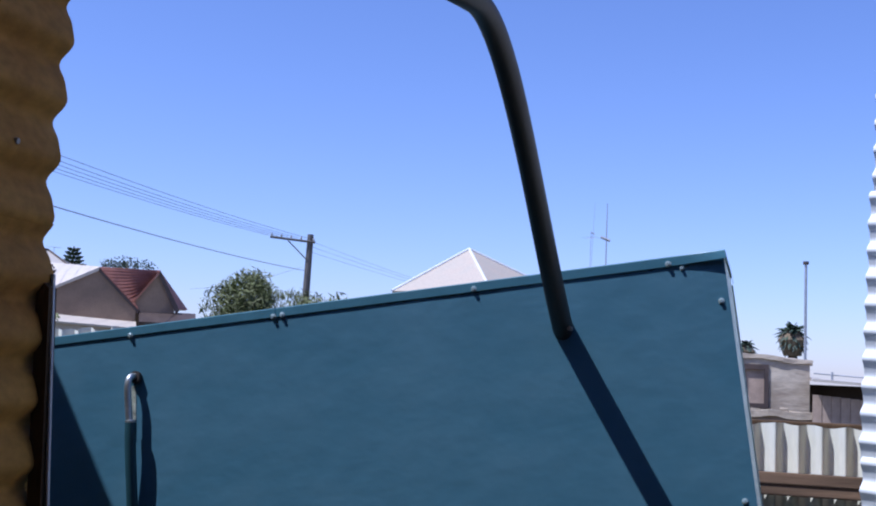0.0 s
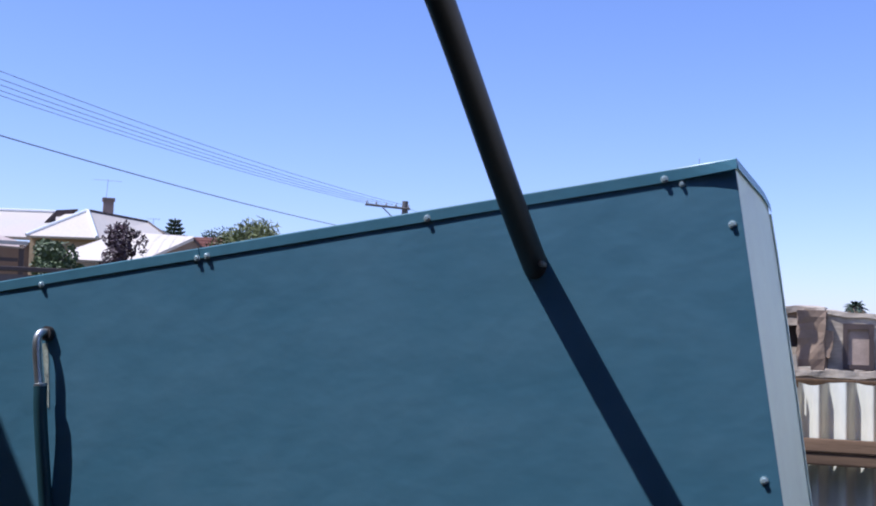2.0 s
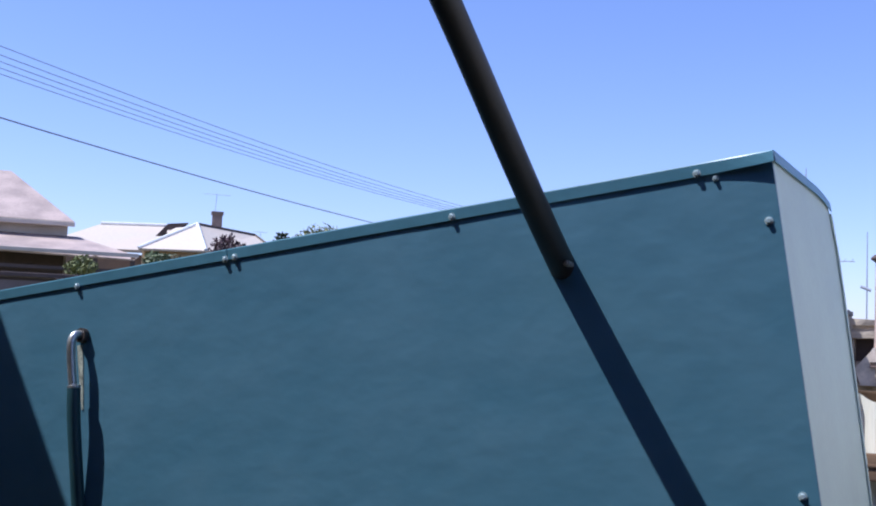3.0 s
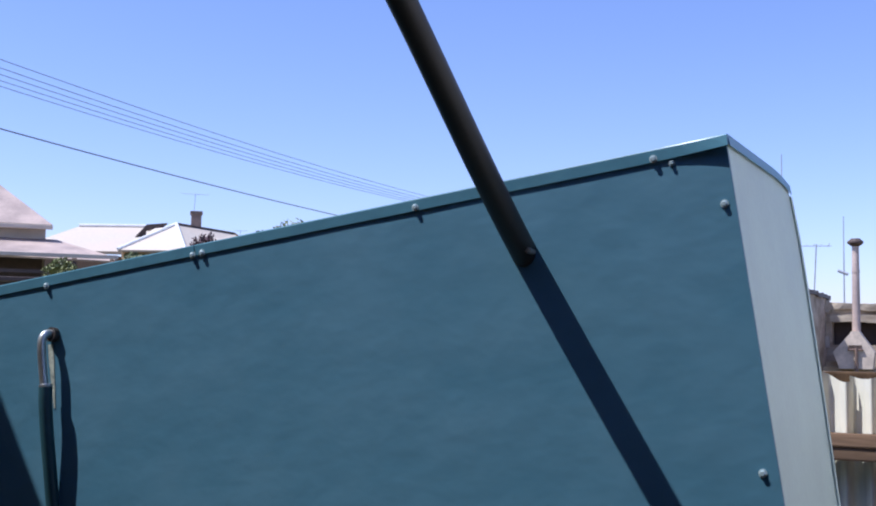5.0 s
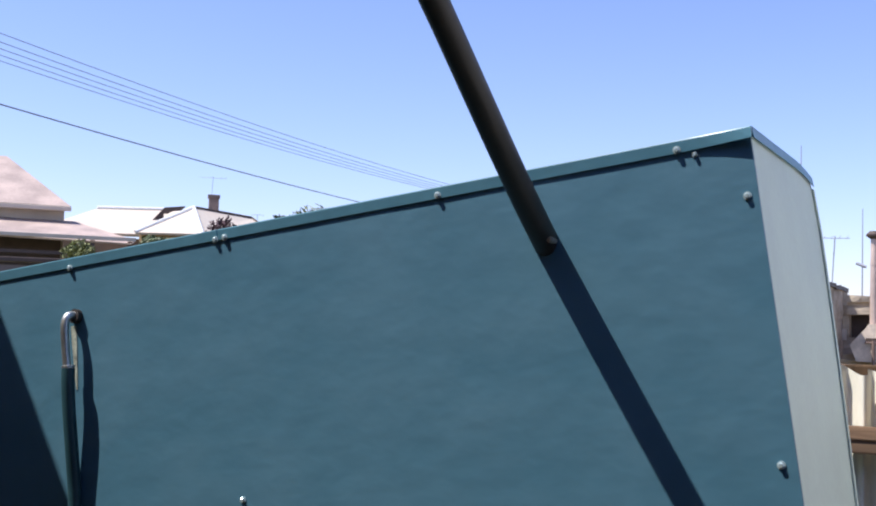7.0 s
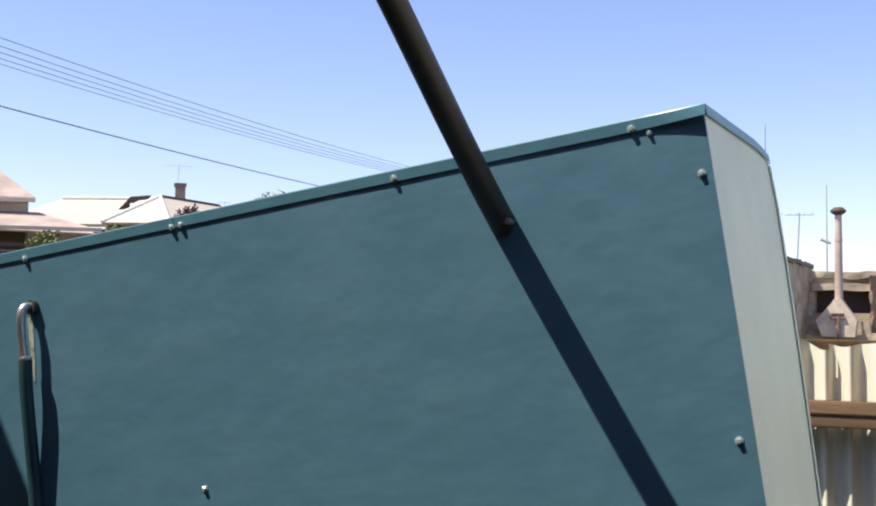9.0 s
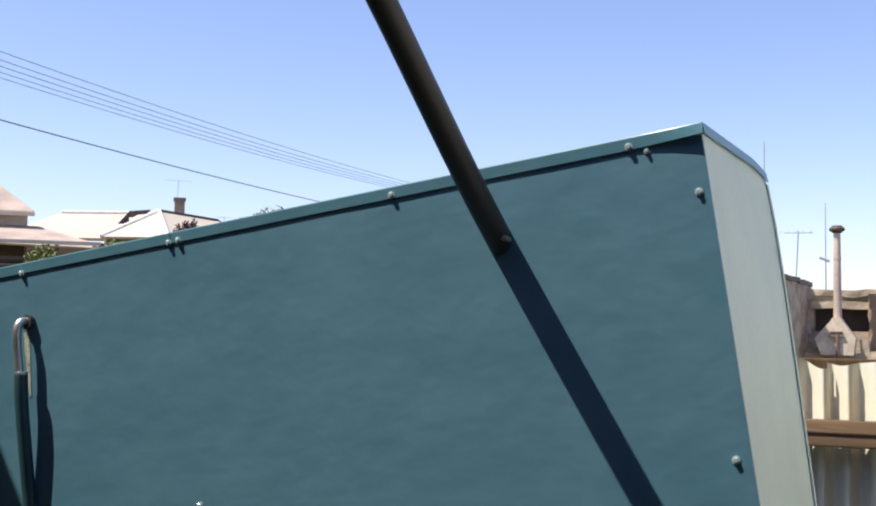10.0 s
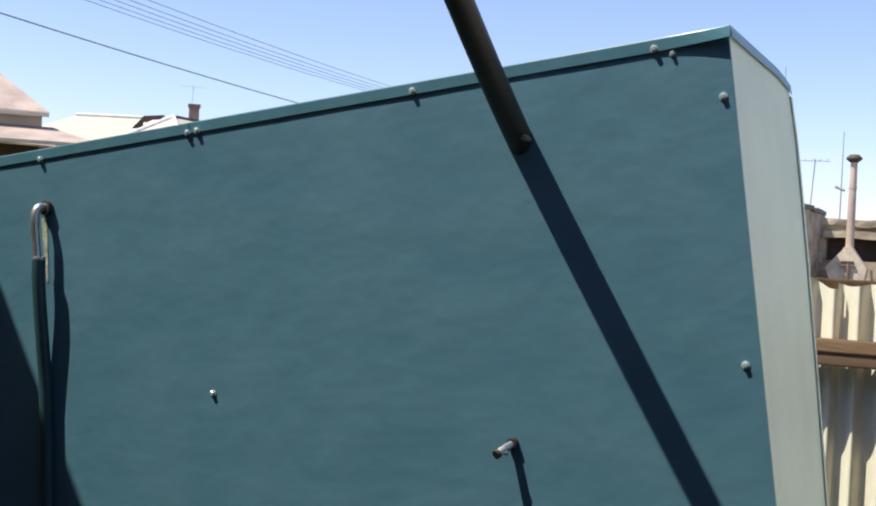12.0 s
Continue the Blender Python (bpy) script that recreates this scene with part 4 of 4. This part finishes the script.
def pine(az, dist, top, width, low, label):
    p = at_bearing(az, dist)
    g = rise(p.x, p.y)
    ob = thing("pine_tree", pose(p.x, p.y, g), label, "tree")
    part("trunk", tube([(0, 0, 0), (0, 0, top - g)], [0.14, 0.03], 8), BARK, ob)
    rnd = random.Random(4)
    bm = bmesh.new()
    tiers = 5
    for i in range(tiers):
        z = low - g + (top - low) * i / tiers
        r = width * 0.5 * (1 - 0.62 * i / tiers)
        for j in range(9):
            a = j * 0.698 + i * 0.3 + rnd.uniform(-0.1, 0.1)
            e = Vector((math.cos(a) * r, math.sin(a) * r, z + 0.12))
            add_tube(bm, [(0, 0, z), e * 0.6 + Vector((0, 0, z * 0.4 - 0.05)), e], [0.06, 0.09, 0.02], 5)
    part("branches", bm, LEAF_DARK, ob)
    return ob


pine(34.45, 60, 7.25, 1.35, 6.25, "distant dark green tiered pine tree")


def palm(az, dist, top, size, seed, label):
    p = at_bearing(az, dist)
    g = rise(p.x, p.y)
    ob = thing("palm_tree", pose(p.x, p.y, g), label, "tree")
    rnd = random.Random(seed)
    th = top - g - size * 0.45
    part("trunk", tube([(0, 0, 0), (0.03, 0, th * 0.6), (0, 0, th)], [0.22, 0.17, 0.20], 10), BARK, ob)
    bm = bmesh.new()
    for i in range(170):
        a, el = rnd.uniform(0, 6.28), rnd.uniform(-1.2, 1.35)
        l = size * rnd.uniform(0.30, 0.52)
        d = Vector((math.cos(a) * math.cos(el), math.sin(a) * math.cos(el), math.sin(el)))
        side = d.cross(Vector((0, 0, 1))).normalized()
        base = Vector((0, 0, th))
        prev = None
        for k in range(6):
            s = k / 5
            q = base + d * l * s - Vector((0, 0, 0.22 * size * s * s))
            w = size * 0.07 * math.sin(math.pi * min(0.97, 0.12 + s * 0.85))
            row = (bm.verts.new(q - side * w - Vector((0, 0, w * 0.6))), bm.verts.new(q), bm.verts.new(q + side * w - Vector((0, 0, w * 0.6))))
            if prev:
                bm.faces.new((prev[0], prev[1], row[1], row[0]))
                bm.faces.new((prev[1], prev[2], row[2], row[1]))
            prev = row
    part("fronds", bm, LEAF_DARK, ob)
    part("dead_skirt", tube([(0, 0, th - size * 0.62), (0, 0, th - size * 0.22), (0, 0, th + 0.05)], [size * 0.22, size * 0.36, size * 0.16], 12), DEAD_FROND, ob)
    return ob


palm(-1.15, 45, 4.5, 1.5, 2, "fan palm with a shaggy brown skirt")
palm(1.0, 52, 4.0, 1.2, 3, "distant fan palm top")
palm(1.95, 55, 3.6, 1.0, 5, "distant fan palm top")
p = at_bearing(-1.72, 40)
lp = thing("flag_pole", pose(p.x, p.y, rise(p.x, p.y)), "slim grey pole with a small cap beyond the sheds", "pole")
part("shaft", tube([(0, 0, 0), (0, 0, 5.95 - rise(p.x, p.y))], [0.05, 0.045], 10), ALU, lp)
part("cap", tube([(0, 0, 5.90 - rise(p.x, p.y)), (0, 0, 6.00 - rise(p.x, p.y))], 0.10, 10), TRIM_DARK, lp)

# ---- power pole and lines ----
pp = Vector((-20.0, 45.6, 0))
pole = thing("power_pole", pose(pp.x, pp.y, rise(pp.x, pp.y) - 0.1, 0, 1.5, 0), "leaning grey timber power pole with a crossarm", "power pole")
ph = 7.70 - rise(pp.x, pp.y) + 0.1
part("shaft", tube([(0, 0, 0), (0, 0, ph)], [0.19, 0.14], 12), POLE_WOOD, pole)
ARM = Vector((-1.75, -0.75, 0)).normalized()
arm_z = ph - 0.36
part("crossarm", tube([ARM * -0.30 + Vector((0, -0.16, arm_z)), ARM * 1.75 + Vector((0, -0.16, arm_z + 0.10))], 0.055, 6), POLE_WOOD, pole)
part("brace", tube([ARM * 0.95 + Vector((0, -0.15, arm_z)), Vector((0, -0.14, arm_z - 0.85))], 0.03, 6), POLE_WOOD, pole)
for s in (-0.22, 0.35, 0.80, 1.25, 1.68):
    q = ARM * s + Vector((0, -0.16, arm_z + 0.05 + 0.05 * s))
    part("insulator", tube([q, q + Vector((0, 0, 0.08)), q + Vector((0, 0, 0.16))], [0.03, 0.05, 0.02], 8), ALU, pole)


def span(a, b, sag, r, label):
    a, b = Vector(a), Vector(b)
    pts = [a.lerp(b, i / 40) - Vector((0, 0, 4 * sag * (i / 40) * (1 - i / 40))) for i in range(41)]
    ob = part("power_line", tube(pts, r, 5), WIRE)
    return tagged(ob, label, "cable", "power lines")


for i, s in enumerate((-0.22, 0.35, 0.80, 1.25, 1.68)):
    a = pp + ARM * s + Vector((0, -0.16, 7.50 + 0.03 * s))
    b = Vector((-19.7 + ARM.x * s, -6.0 + ARM.y * s, 9.55 - 0.02 * i))
    span(a, b, 0.82, 0.009, "thin overhead power line")
span(pp + Vector((0, 0, 6.03)), (-14.6, 2.0, 5.63), 0.4, 0.014, "thicker black overhead service cable")
for k in range(3):
    span(pp + Vector((0.2, 0, 7.4 - 0.25 * k)), (pp.x + 7.5 + 2 * k, pp.y + 8, 5.2 - 0.5 * k), 0.15, 0.006, "thin overhead power line")
span(pp + Vector((-0.2, 0, 6.2)), (pp.x - 9, pp.y + 6, 5.5), 0.2, 0.006, "thin overhead power line")
